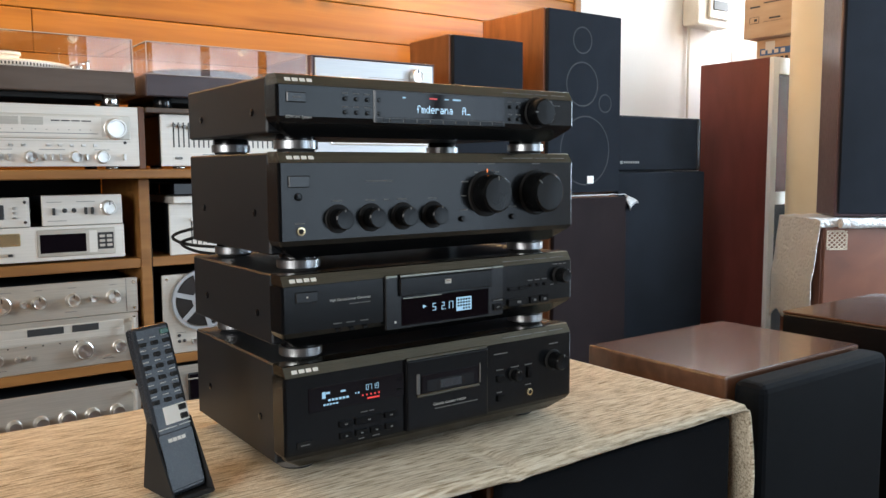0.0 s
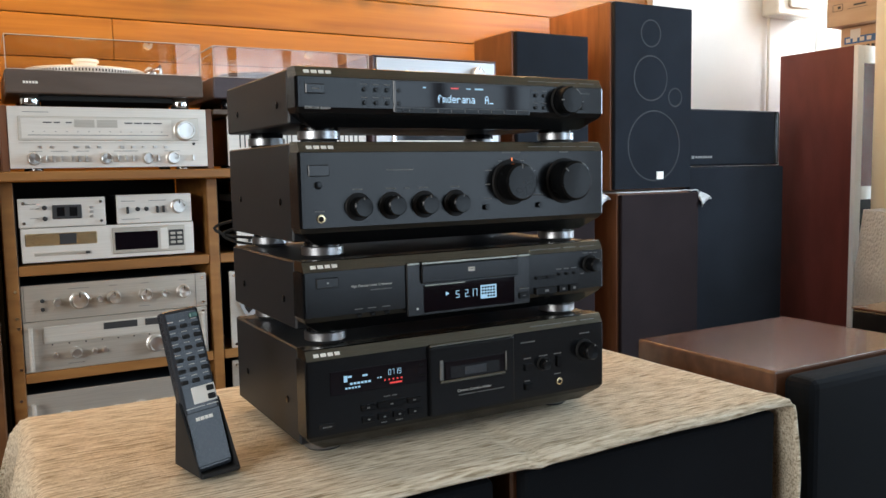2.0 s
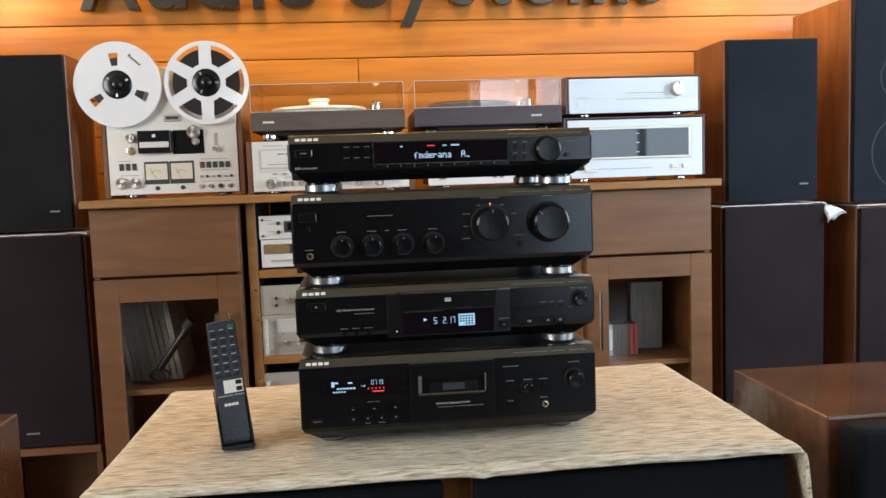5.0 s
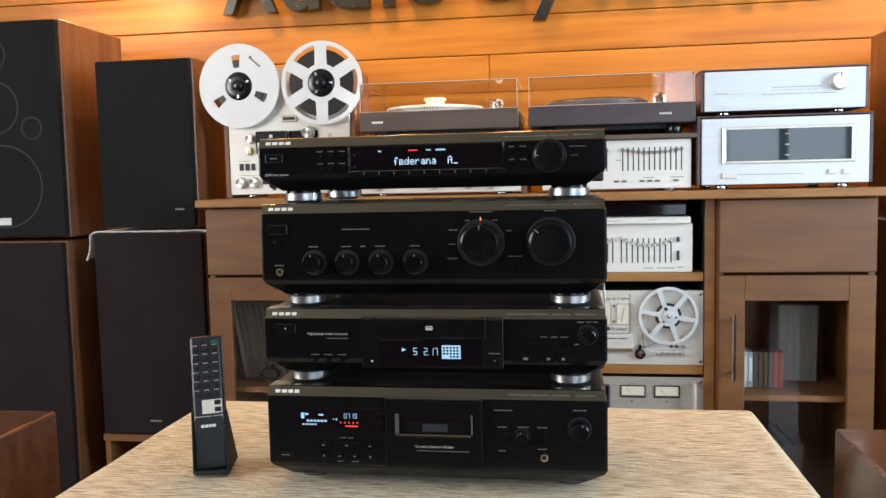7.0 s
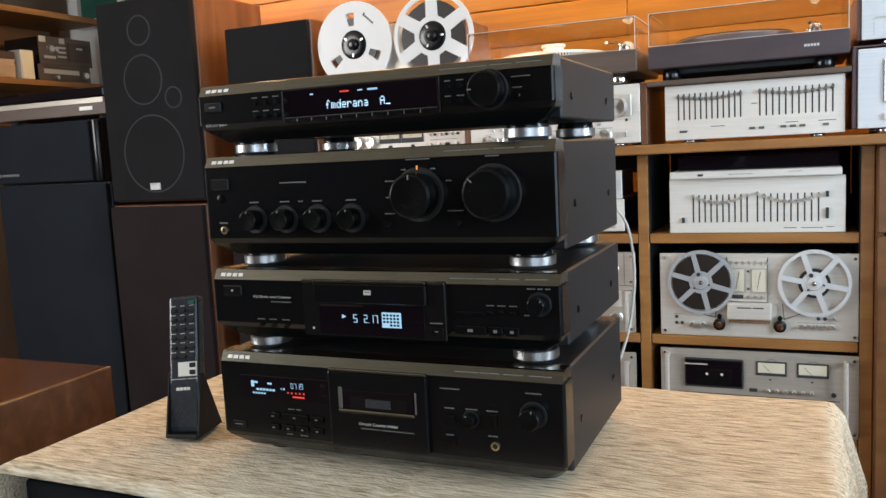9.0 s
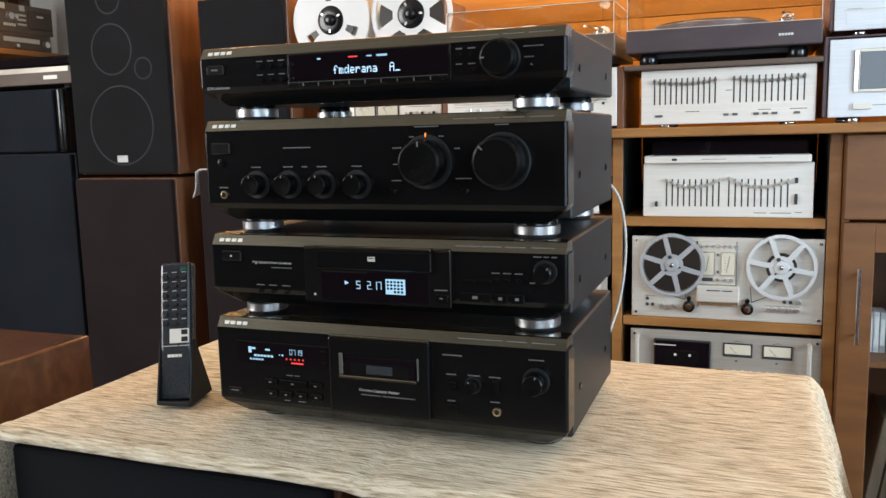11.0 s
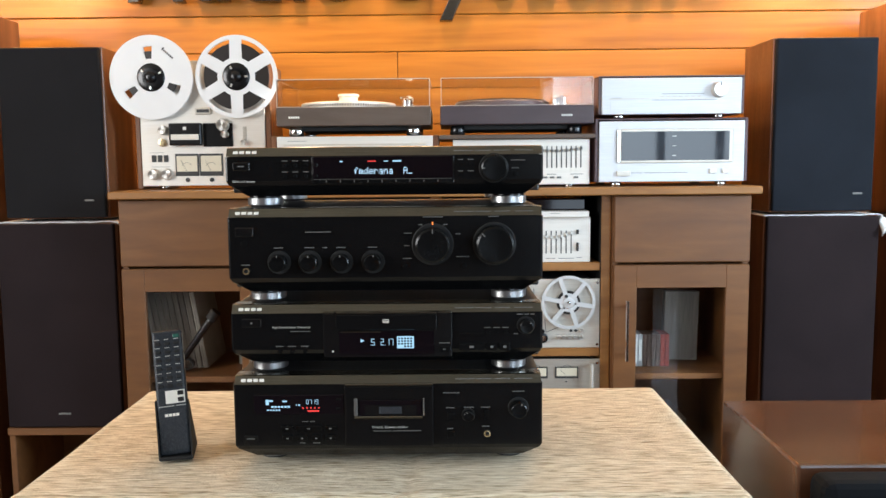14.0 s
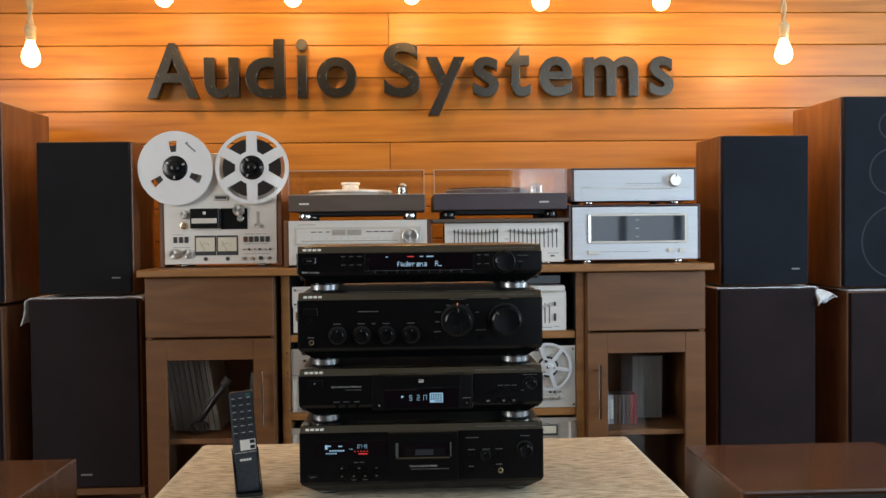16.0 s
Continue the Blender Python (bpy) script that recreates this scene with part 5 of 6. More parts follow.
# equaliser under the second turntable, on a thin board
EQ = gear("graphic_equaliser", 0.321, 1.470, ZT, 0.430, 0.150, 0.30, "silver_w", "white graphic equaliser with black sliders all raised", "equaliser", foot=0.008)
sliders(EQ, [-0.180 + i * 0.0140 for i in range(12)], 0.060, 0.128, lambda k: 0.88 - 0.10 * math.sin(k * 0.28))
sliders(EQ, [0.020 + i * 0.0152 for i in range(12)], 0.060, 0.128, lambda k: 0.90 - 0.12 * math.sin(k * 0.28))
for xx, ww in ((-0.168, 0.020), (0.002, 0.013), (0.024, 0.013), (0.075, 0.014), (0.097, 0.014), (0.119, 0.014), (0.172, 0.014)):
    button(EQ, xx, 0.030, ww, 0.006, 0.004, "slider")
marks(EQ, [(-0.10, -0.065, 0.040), (0.08, 0.11, 0.040), (0.155, 0.195, 0.040), (0.0, 0.014, 0.092)], "dim", h=0.002)
bo = thing("riser_board", (0.306, 1.448, 1.3035), "thin dark board between equaliser and turntable", "board")
part("board", box(-0.243, 0.243, 0, 0.34, 0, 0.0135, 0.002), "plinth", bo)

# pre-amplifier on power amplifier
PA = gear("power_amplifier", 0.788, 1.450, ZT, 0.452, 0.202, 0.35, "silver_c", "silver power amplifier with wide dark meter window", case="mahogany", foot=0.014, wood_ends=False)
part("wood_case", more(box(-0.238, -0.228, 0.006, 0.36, 0.014, 0.206, 0.002), box(0.228, 0.238, 0.006, 0.36, 0.014, 0.206, 0.002), box(-0.238, 0.238, 0.006, 0.36, 0.2065, 0.2105, 0.001)), "plumwood", PA)
part("meter_frame", box(-0.172, 0.190, -0.004, 0.001, 0.072, 0.178, 0.003), "silver", PA)
part("meter_window", box(-0.158, 0.178, -0.0048, -0.003, 0.080, 0.170, 0.001), "meterglass", PA)
part("chrome_bar", box(-0.172, -0.160, -0.006, -0.003, 0.075, 0.175, 0.002), "chrome", PA)
marks(PA, [(0.0, 0.012, 0.155), (0.0, 0.012, 0.125), (0.0, 0.012, 0.095)], "pale", -0.0054, h=0.002)
marks(PA, [(-0.155, -0.09, 0.042), (-0.085, 0.05, 0.042)], "dim", h=0.0015)
button(PA, -0.150, 0.040, 0.042, 0.015, 0.007, "silver")
for xx in (0.128, 0.168):
    button(PA, xx, 0.046, 0.022, 0.014, 0.006, "silver")
PR = gear("pre_amplifier", 0.785, 1.450, ZT + 0.213, 0.432, 0.121, 0.33, "silver_c", "slim silver pre-amplifier with one round knob", case="mahogany", foot=0.010)
part("wood_case", more(box(-0.226, -0.2165, 0.006, 0.34, 0.010, 0.124, 0.002), box(0.2165, 0.226, 0.006, 0.34, 0.010, 0.124, 0.002), box(-0.226, 0.226, 0.004, 0.34, 0.1245, 0.1285, 0.001)), "plumwood", PR)
knob(PR, 0.145, 0.083, 0.0225, 0.022, "knobsil", tick="ink")
part("groove", box(-0.195, 0.200, -0.0008, 0.001, 0.056, 0.0585, 0), "silver_d", PR)
part("lower_flap", box(-0.19, 0.19, -0.001, 0.001, 0.020, 0.050, 0.0006), "silver_c", PR)
for i in range(7):
    button(PR, -0.03 + i * 0.019, 0.064, 0.013, 0.003, 0.002, "silver_d")
marks(PR, [(-0.188, -0.155, 0.060), (-0.03, 0.10, 0.072), (-0.18, -0.15, 0.044), (-0.06, 0.14, 0.053)], "dim", h=0.0015)

# left bay: clock timer and headphone amp over a cassette deck
SH2, SH3, SH4 = 0.9145, 0.6385, 0.3865
ND = gear("cassette_deck_small", -0.219, 1.455, SH2, 0.428, 0.094, 0.26, "silver_w", "silver cassette deck with dark display and keypad", foot=0.006)
part("cassette_bay", box(-0.205, -0.035, -0.003, 0.001, 0.048, 0.080, 0.002), "brass", ND)
part("cassette_shape", box(-0.125, -0.085, -0.004, -0.002, 0.050, 0.078, 0.001), "ink", ND)
part("slider_groove", box(-0.185, -0.050, -0.001, 0.001, 0.022, 0.030, 0.001), "silver_d", ND)
button(ND, -0.060, 0.026, 0.010, 0.006, 0.008, "ink", name="slider")
part("display_frame", box(0.002, 0.190, -0.003, 0.001, 0.016, 0.086, 0.002), "silver_d", ND)
part("display", box(0.008, 0.118, -0.0038, -0.002, 0.026, 0.074, 0.001), "screen", ND)
part("side_key", box(0.124, 0.144, -0.004, -0.002, 0.022, 0.080, 0.001), "silver_w", ND)
part("keypad", box(0.146, 0.186, -0.0038, -0.002, 0.030, 0.074, 0.001), "ink", ND)
for i in range(2):
    for j in range(3):
        button(ND, 0.157 + i * 0.018, 0.040 + j * 0.012, 0.013, 0.007, 0.003, "silver_d", -0.0035, "key")
NT = gear("clock_timer", -0.333, 1.450, SH2 + 0.0955, 0.205, 0.074, 0.20, "silver_w", "small silver audio timer with flip clock", "timer", rack=True)
part("clock_window", box(-0.025, 0.045, -0.003, 0.001, 0.020, 0.056, 0.002), "ink", NT)
cells(NT, [(-0.014, 0.004, 0.027, 0.050), (0.016, 0.034, 0.027, 0.050)], "satin", -0.0036, "flip_digits")
for z in (0.022, 0.050):
    stud(NT, -0.042, z, 0.006, 0.008, "ink", name="switch")
for z in (0.024, 0.036, 0.048):
    button(NT, 0.068, z, 0.008, 0.006, 0.006, "knobsil", name="lever")
marks(NT, [(-0.088, -0.060, 0.060), (-0.075, -0.055, 0.048), (-0.075, -0.055, 0.024)], "dim", h=0.0016)
NA = gear("headphone_amplifier", -0.106, 1.450, SH2 + 0.0955, 0.194, 0.077, 0.20, "silver_w", "small silver amplifier with one knob and switches", "amplifier")
knob(NA, 0.062, 0.042, 0.018, 0.020, "knobsil", tick="ink")
for xx in (-0.044, -0.022):
    stud(NA, xx, 0.038, 0.006, 0.003, "ink", name="socket")
for xx in (-0.070, 0.006, 0.022):
    button(NA, xx, 0.036, 0.006, 0.018, 0.008, "ink", name="lever")
marks(NA, [(-0.085, -0.050, 0.060), (-0.015, 0.03, 0.060), (-0.085, -0.04, 0.012)], "dim", h=0.0016)
# integrated amp over tuner
A2 = gear("rack_tuner", -0.222, 1.450, SH3, 0.484, 0.130, 0.32, "silver_d", "champagne rack tuner with long lit dial", rack=True, case="black")
part("dial_frame", box(-0.175, 0.205, -0.002, 0.001, 0.072, 0.116, 0.002), "silver", A2)
part("dial", box(-0.170, 0.200, -0.0028, -0.001, 0.076, 0.092, 0.0005), "silver", A2)
part("dial_glass", box(-0.03, 0.055, -0.0034, -0.001, 0.094, 0.112, 0.0005), "ink", A2)
part("dial_glass", box(0.075, 0.14, -0.0034, -0.001, 0.094, 0.112, 0.0005), "ink", A2)
grab(A2, -0.205, 0.01, 0.12)
grab(A2, 0.224, 0.01, 0.12)
marks(A2, [(0.148, 0.176, 0.014), (-0.12, -0.08, 0.014)], "slider", h=0.0016)
for i in range(7):
    stud(A2, -0.155 + i * 0.040, 0.068, 0.0020, 0.002, "ink", name="tick")
for xx, rr in ((-0.100, 0.013), (0.100, 0.022), (0.190, 0.016)):
    knob(A2, xx, 0.042, rr, 0.022, "knobsil")
for xx in (-0.150, -0.055, -0.030):
    stud(A2, xx, 0.040, 0.007, 0.012, "knobsil", name="switch")
A1 = gear("rack_amplifier", -0.222, 1.450, SH3 + 0.1315, 0.488, 0.093, 0.32, "silver_d", "champagne rack amplifier with a row of knobs", rack=True, case="black")
for xx, rr in ((-0.085, 0.021), (0.0, 0.016), (0.080, 0.016), (0.180, 0.017), (-0.035, 0.008), (0.128, 0.008), (-0.138, 0.009)):
    knob(A1, xx, 0.046, rr, 0.022, "knobsil", tick="ink" if rr > 0.015 else None)
for z in (0.030, 0.052):
    stud(A1, -0.172, z, 0.005, 0.008, "ink", name="switch")
for sx in (-1, 1):
    part("end_line", box(sx * 0.214 - 0.0006, sx * 0.214 + 0.0006, -0.0006, 0.001, 0.002, 0.091, 0), "slider", A1)
marks(A1, [(-0.11, -0.06, 0.078), (-0.01, 0.01, 0.078), (0.07, 0.09, 0.078), (0.17, 0.19, 0.078), (0.06, 0.09, 0.016)], "dim", h=0.0016)
A3 = gear("rack_amplifier", -0.225, 1.450, 0.3865, 0.488, 0.195, 0.32, "silver_d", "champagne rack amplifier with knobs on a lower shelf", rack=True, case="black")
grab(A3, -0.205, 0.02, 0.175)
grab(A3, 0.222, 0.02, 0.175)
for i in range(6):
    knob(A3, -0.130 + i * 0.062, 0.120, 0.017 if i % 3 else 0.020, 0.024, "knobsil")
for i in range(5):
    stud(A3, -0.11 + i * 0.06, 0.050, 0.008, 0.012, "knobsil", name="switch")

# right bay: slider equaliser, rack open-reel deck, rack cassette deck
E2 = gear("graphic_equaliser", 0.327, 1.455, SH2, 0.422, 0.142, 0.26, "silver_w", "white graphic equaliser with sliders in a curve", "equaliser")
sliders(E2, [-0.150 + i * 0.0148 for i in range(10)], 0.028, 0.100, lambda k: 0.72 + 0.012 * (k - 4.5) ** 2)
sliders(E2, [0.008 + i * 0.0158 for i in range(10)], 0.028, 0.100, lambda k: 0.72 + 0.012 * (k - 5) ** 2)
part("top_flap", box(-0.206, 0.202, -0.026, 0.20, 0.1432, 0.163, 0.002), "silver_w", E2)
part("flap_catch", box(-0.135, -0.122, -0.0275, -0.0255, 0.150, 0.156, 0.0005), "ink", E2)
marks(E2, [(-0.06, 0.0, 0.153), (0.08, 0.11, 0.156)], "dim", -0.0268, h=0.0012)
for xx, z in ((-0.176, 0.034), (0.170, 0.096), (0.170, 0.042), (0.170, 0.055)):
    button(E2, xx, z, 0.007, 0.014, 0.007, "ink", name="lever")
marks(E2, [(0.07, 0.10, 0.012), (0.11, 0.16, 0.012), (0.168, 0.185, 0.014), (0.08, 0.11, 0.155)], "dim", h=0.002)
PB = thing("black_box", (0.36, 1.475, SH2 + 0.164), "slim black box lying on the equaliser", "box")
part("body", box(-0.225, 0.165, 0, 0.20, 0, 0.036, 0.004), "screen", PB)

RD = gear("rack_open_reel_deck", 0.330, 1.452, SH3, 0.484, 0.222, 0.22, "silver", "silver rack open-reel deck with two reels", "tape deck", rack=True)
part("meter_block", box(-0.070, 0.028, -0.004, 0.001, 0.095, 0.212, 0.002), "silver", RD)
for i in range(7):
    stud(RD, -0.060 + i * 0.0145, 0.198, 0.0048, 0.006, "knobsil")
for xx in (-0.044, 0.008):
    m = part("level_meter", box(xx - 0.017, xx + 0.017, -0.006, -0.003, 0.122, 0.182, 0.001), "meter", RD, "cream level meter")
    part("needle", tube([(xx - 0.004, -0.0065, 0.130), (xx + 0.004, -0.0065, 0.174)], 0.0006, 4), "ink", m)
for xx in (-0.044, 0.008):
    part("meter_rim", more(box(xx - 0.0195, xx - 0.0172, -0.0068, -0.003, 0.1195, 0.1845, 0), box(xx + 0.0172, xx + 0.0195, -0.0068, -0.003, 0.1195, 0.1845, 0),
                           box(xx - 0.0172, xx + 0.0172, -0.0068, -0.003, 0.1195, 0.1218, 0), box(xx - 0.0172, xx + 0.0172, -0.0068, -0.003, 0.1822, 0.1845, 0)), "silver_d", RD)
    marks(RD, [(xx - 0.010, xx - 0.006, 0.170 - 0.008 * k) for k in range(5)], "ink", -0.0064, h=0.0008)
for z in (0.176, 0.130):
    stud(RD, -0.018, z, 0.0028, 0.0045, "ink", -0.003, "screw")
part("block_outline", more(box(-0.0715, -0.0702, -0.0035, 0.0005, 0.095, 0.212, 0), box(0.0282, 0.0295, -0.0035, 0.0005, 0.095, 0.212, 0), box(-0.0702, 0.0282, -0.0035, 0.0005, 0.0936, 0.0950, 0)), "slider", RD)
for x0, z0, x1, z1 in ((-0.160, 0.068, -0.100, 0.052), (-0.100, 0.052, -0.096, 0.094), (0.068, 0.052, 0.064, 0.094), (0.068, 0.052, 0.106, 0.068)):
    part("tape_run", tube([(x0, -0.006, z0), (x1, -0.006, z1)], 0.0009, 6), "tape", RD)
marks(RD, [(-0.062, -0.052, 0.207), (0.140, 0.158, 0.064), (0.100, 0.186, 0.044), (-0.206, -0.180, 0.058)], "slider", h=0.0012)
part("counter", box(-0.058, -0.030, -0.006, -0.003, 0.104, 0.114, 0.0005), "ink", RD)
for xx in (-0.018, 0.0, 0.016):
    stud(RD, xx, 0.108, 0.005, 0.006, "knobsil", -0.003)
hd = part("head_cover", box(-0.070, 0.038, -0.020, 0, 0.050, 0.094, 0.003), "silver", RD)
marks(hd, [(-0.045, -0.010, 0.082), (-0.006, 0.020, 0.082)], "ink", -0.0204, h=0.003)
part("head_slot", box(-0.066, 0.034, -0.012, 0, 0.040, 0.0495, 0.001), "brass", RD)
for xx in (-0.090, 0.058):
    part("roller", lathe([(0.0155, 0), (0.0155, 0.012), (0.011, 0.014), (0.006, 0.014)], 28), "satin", RD, "", (xx, 0, 0.034), True)
    part("roller_hub", lathe([(0.009, 0.0), (0.009, 0.0155), (0.003, 0.016)], 20), "chrome", RD, "", (xx, 0, 0.034), True)
    stud(RD, xx, 0.055, 0.006, 0.010, "satin", name="tape_guide")
for xx in (-0.160, -0.132):
    knob(RD, xx, 0.030, 0.008, 0.015, "knobsil")
for xx, z in ((-0.200, 0.034), (-0.186, 0.034), (-0.200, 0.050), (0.148, 0.056), (0.163, 0.056)):
    stud(RD, xx, z, 0.0045, 0.003, "ink", name="socket")
for i in range(5):
    knob(RD, 0.108 + i * 0.018, 0.034, 0.006, 0.010, "knobsil")
knob(RD, 0.182, 0.056, 0.006, 0.010, "knobsil")
reel("tape_reel", (0.195, 1.436, SH3 + 0.1465), 0.0850, "grey six-spoke reel with tape on the rack deck", 6, 0.22, 0.86, False, 14, flange="reelgrey")
reel("tape_reel", (0.468, 1.436, SH3 + 0.1485), 0.0850, "white six-spoke empty reel on the rack deck", 6, 0.22, 0.44, False, 20, flange="reelpale")

D3 = gear("rack_cassette_deck", 0.329, 1.450, 0.3865, 0.486, 0.215, 0.30, "silver_d", "champagne rack cassette deck with two meters", "tape deck", rack=True)
grab(D3, -0.222, 0.015, 0.205)
grab(D3, 0.212, 0.015, 0.205)
bay = part("cassette_bay", box(-0.180, -0.030, -0.004, 0.001, 0.112, 0.192, 0.003), "ink", D3)
part("bay_glass", box(-0.176, -0.034, -0.007, -0.0045, 0.118, 0.188, 0.002), "screen", bay)
part("cassette_shape", box(-0.150, -0.060, -0.0078, -0.0068, 0.122, 0.162, 0.0005), "satin", bay)
for xx in (-0.122, -0.084):
    stud(bay, xx, 0.150, 0.0042, 0.0088, "grey_pl", name="spool")
part("bay_edge", box(-0.180, -0.120, -0.008, -0.003, 0.174, 0.1775, 0.0005), "silver", bay)
meter(D3, 0.038, 0.172, 0.074, 0.038)
meter(D3, 0.136, 0.172, 0.074, 0.038)
for i in range(6):
    stud(D3, 0.030 + i * 0.021, 0.112, 0.0055, 0.010, "knobsil")
button(D3, -0.006, 0.112, 0.020, 0.009, 0.004, "ink")
for xx in (0.035, 0.135):
    button(D3, xx, 0.142, 0.006, 0.003, 0.003, "ink")
stud(D3, 0.185, 0.112, 0.006, 0.006, "ink")
part("lower_groove", box(-0.20, 0.20, -0.001, 0.001, 0.094, 0.096, 0), "ink", D3)

# ---- inside the glazed cabinets ----


def book(x, y, z, w, h, d, material, lean, label, category="book", name="record_sleeve", group="sleeves in the cabinet", pages="paper"):
    b = thing(name, (x, y, z), label, category, group)
    b.matrix_basis = pose(x, y, z, 0, lean, 0)
    part("cover", box(-w / 2, w / 2, 0, d, 0, h, 0.001), material, b)
    part("pages", box(-w / 2 + 0.002, w / 2 - 0.002, -0.0012, 0.0005, 0.004, h - 0.004, 0), pages, b)
    return b


for i in range(9):
    book(-0.875 + i * 0.019, 1.55, 0.558, 0.017, 0.27 - 0.006 * (i % 3), 0.22, "paper", -9, "grey paper sleeve leaning on the cabinet shelf")
book(-0.60, 1.60, 0.556, 0.05, 0.20, 0.20, "paper", 3, "pale folder standing on the cabinet shelf", "folder", "folder")
for i in range(6):
    book(-0.86 + i * 0.03, 1.55, 0.064, 0.026, 0.30, 0.22, "kraft", -4, "brown paper sleeve on the cabinet floor", pages="kraft")
mic = thing("microphone", (-0.73, 1.50, 0.558), "dark microphone leaning on the sleeves in the cabinet", "microphone")
part("grip", tube([(-0.05, 0.0, 0.045), (0.045, 0.0, 0.175)], 0.011, 12), "satin", mic, smooth=True)
part("head", tube([(0.043, 0.0, 0.173), (0.062, 0.0, 0.199)], 0.018, 14), "rubber", mic, smooth=True)
part("cable_coil", tube([(-0.05 + 0.03 * math.cos(a * 0.5), -0.005 + 0.0005 * a, 0.025 + 0.02 * math.sin(a * 0.5)) for a in range(40)], 0.003, 6), "rubber", mic, smooth=True)
for i in range(9):
    mt, kind = (("greybox", "grey"), ("brownbox", "brown"), ("redbox", "red"))[0 if i < 3 else 1 if i < 7 else 2]
    b = thing("cassette_case", (0.690 + i * 0.0148, 1.535, 0.5545), kind + " cassette case standing on the cabinet shelf", "cassette", "cassettes in the cabinet")
    part("case", box(-0.0068, 0.0068, 0, 0.068, 0, 0.108, 0.001), mt, b)
    part("spine_label", box(-0.0050, 0.0050, -0.0008, 0.0005, 0.02, 0.09, 0), "pale" if i < 3 else mt, b)
book(0.875, 1.62, 0.556, 0.115, 0.235, 0.03, "paper", 1, "pale card folder standing behind the cassettes", "folder", "folder")
for i in range(5):
    book(0.70 + i * 0.035, 1.55, 0.064, 0.028, 0.31, 0.22, "kraft", 9 - i, "brown paper sleeve on the cabinet floor", pages="kraft")

# ---- wall sign ----
sign = thing("wall_sign", (0.0, 2.020, 1.838), "dark bronze raised letters on the timber wall", "sign")


def letter(ch, x0, x1, z0, z1):
    cu = bpy.data.curves.new("letter", "FONT")
    cu.body, cu.size, cu.extrude, cu.bevel_depth, cu.offset = ch, 1.0, 0.045, 0.006, 0.012
    ob = new("letter_curve", cu)
    bpy.context.view_layer.update()
    mesh = bpy.data.meshes.new_from_object(ob.evaluated_get(bpy.context.evaluated_depsgraph_get()))
    bpy.data.objects.remove(ob)
    bpy.data.curves.remove(cu)
    xs, zs = [v.co.x for v in mesh.vertices], [v.co.y for v in mesh.vertices]
    kx, kz = (x1 - x0) / (max(xs) - min(xs)), (z1 - z0) / (max(zs) - min(zs))
    bx, bz = min(xs), min(zs)
    for v in mesh.vertices:
        v.co = Vector((x0 + (v.co.x - bx) * kx, -v.co.z * 0.42, z0 + (v.co.y - bz) * kz))
    put("letter", mesh, "letter", sign)


XH, CAP, ASC = 0.168, 0.228, 0.244
for ch, a, b, lo, hi in (("A", -1.101, -0.889, 0, CAP), ("u", -0.866, -0.722, 0, XH), ("d", -0.696, -0.532, 0, ASC), ("i", -0.484, -0.438, 0, ASC),
                         ("o", -0.400, -0.234, 0, XH), ("S", -0.121, 0.031, 0, CAP), ("y", 0.057, 0.221, -0.078, XH), ("s", 0.254, 0.364, 0, XH),
                         ("t", 0.395, 0.499, 0, ASC - 0.03), ("e", 0.534, 0.675, 0, XH), ("m", 0.725, 0.958, 0, XH), ("s", 1.005, 1.109, 0, XH)):
    letter(ch, a, b, lo, hi)

# ---- pendant bulbs ----


def pendant(x, z):
    p = thing("pendant_bulb", (x, 1.75, z), "lit warm bulb hanging on a jute rope", "lamp", "pendant bulbs over the counter")
    bm = bmesh.new()
    hgt = ZC - z - 0.11
    for k in range(2):
        pts = [(0.006 * math.cos(s * 0.55 + math.pi * k), 0.006 * math.sin(s * 0.55 + math.pi * k), 0.11 + hgt * s / 60) for s in range(61)]
        more(bm, tube(pts, 0.0068, 7))
    part("rope", bm, "rope", p, smooth=True)
    part("socket", lathe([(0.014, 0.118), (0.021, 0.108), (0.020, 0.085), (0.018, 0.060), (0.016, 0.056)], 20, "z"), "rope", p, smooth=True)
    b = part("bulb", lathe([(0.010, 0.062), (0.015, 0.054), (0.019, 0.040), (0.030, 0.014), (0.034, -0.006), (0.031, -0.024), (0.020, -0.038), (0.006, -0.044)], 24, "z"), "bulb", p, smooth=True)
    b.visible_shadow = False
    data = bpy.data.lights.new("bulb_light", "POINT")
    data.energy, data.color, data.shadow_soft_size = BULB_WATTS, (1.0, 0.62, 0.27), 0.03
    l = new("bulb_light", data)
    l.location = (x, 1.75, z)


for x, z in ((-1.456, 1.962), (-0.951, 2.19), (-0.459, 2.19), (0.0, 2.20), (0.503, 2.175), (0.979, 2.175), (1.468, 1.965)):
    pendant(x, z)

# ---- the far corner with the tall cabinet ----
MC = thing("display_cabinet", (2.90, 1.43, 0.0), "tall mahogany cabinet with a white framed glass door", "cabinet")
part("body", more(box(0, 0.02, 0.004, 0.385, 0, 1.655, 0.002), box(0.02, 0.50, 0.365, 0.385, 0, 1.655, 0), box(0.48, 0.50, 0.004, 0.365, 0, 1.655, 0), box(0.02, 0.48, 0.004, 0.365, 1.635, 1.655, 0), box(0.02, 0.48, 0.02, 0.365, 0.95, 0.97, 0)), "mahogany", MC)
dr = part("door_frame", more(box(0.0, 0.045, -0.02, 0.003, 0, 1.655, 0.002), box(0.455, 0.50, -0.02, 0.003, 0, 1.655, 0.002), box(0.045, 0.455, -0.02, 0.003, 1.58, 1.655, 0), box(0.045, 0.455, -0.02, 0.003, 0.97, 1.03, 0)), "plaster", MC, "white painted frame")
part("pane", box(0.045, 0.455, -0.010, -0.006, 1.03, 1.58, 0), "doorglass", dr).visible_shadow = False
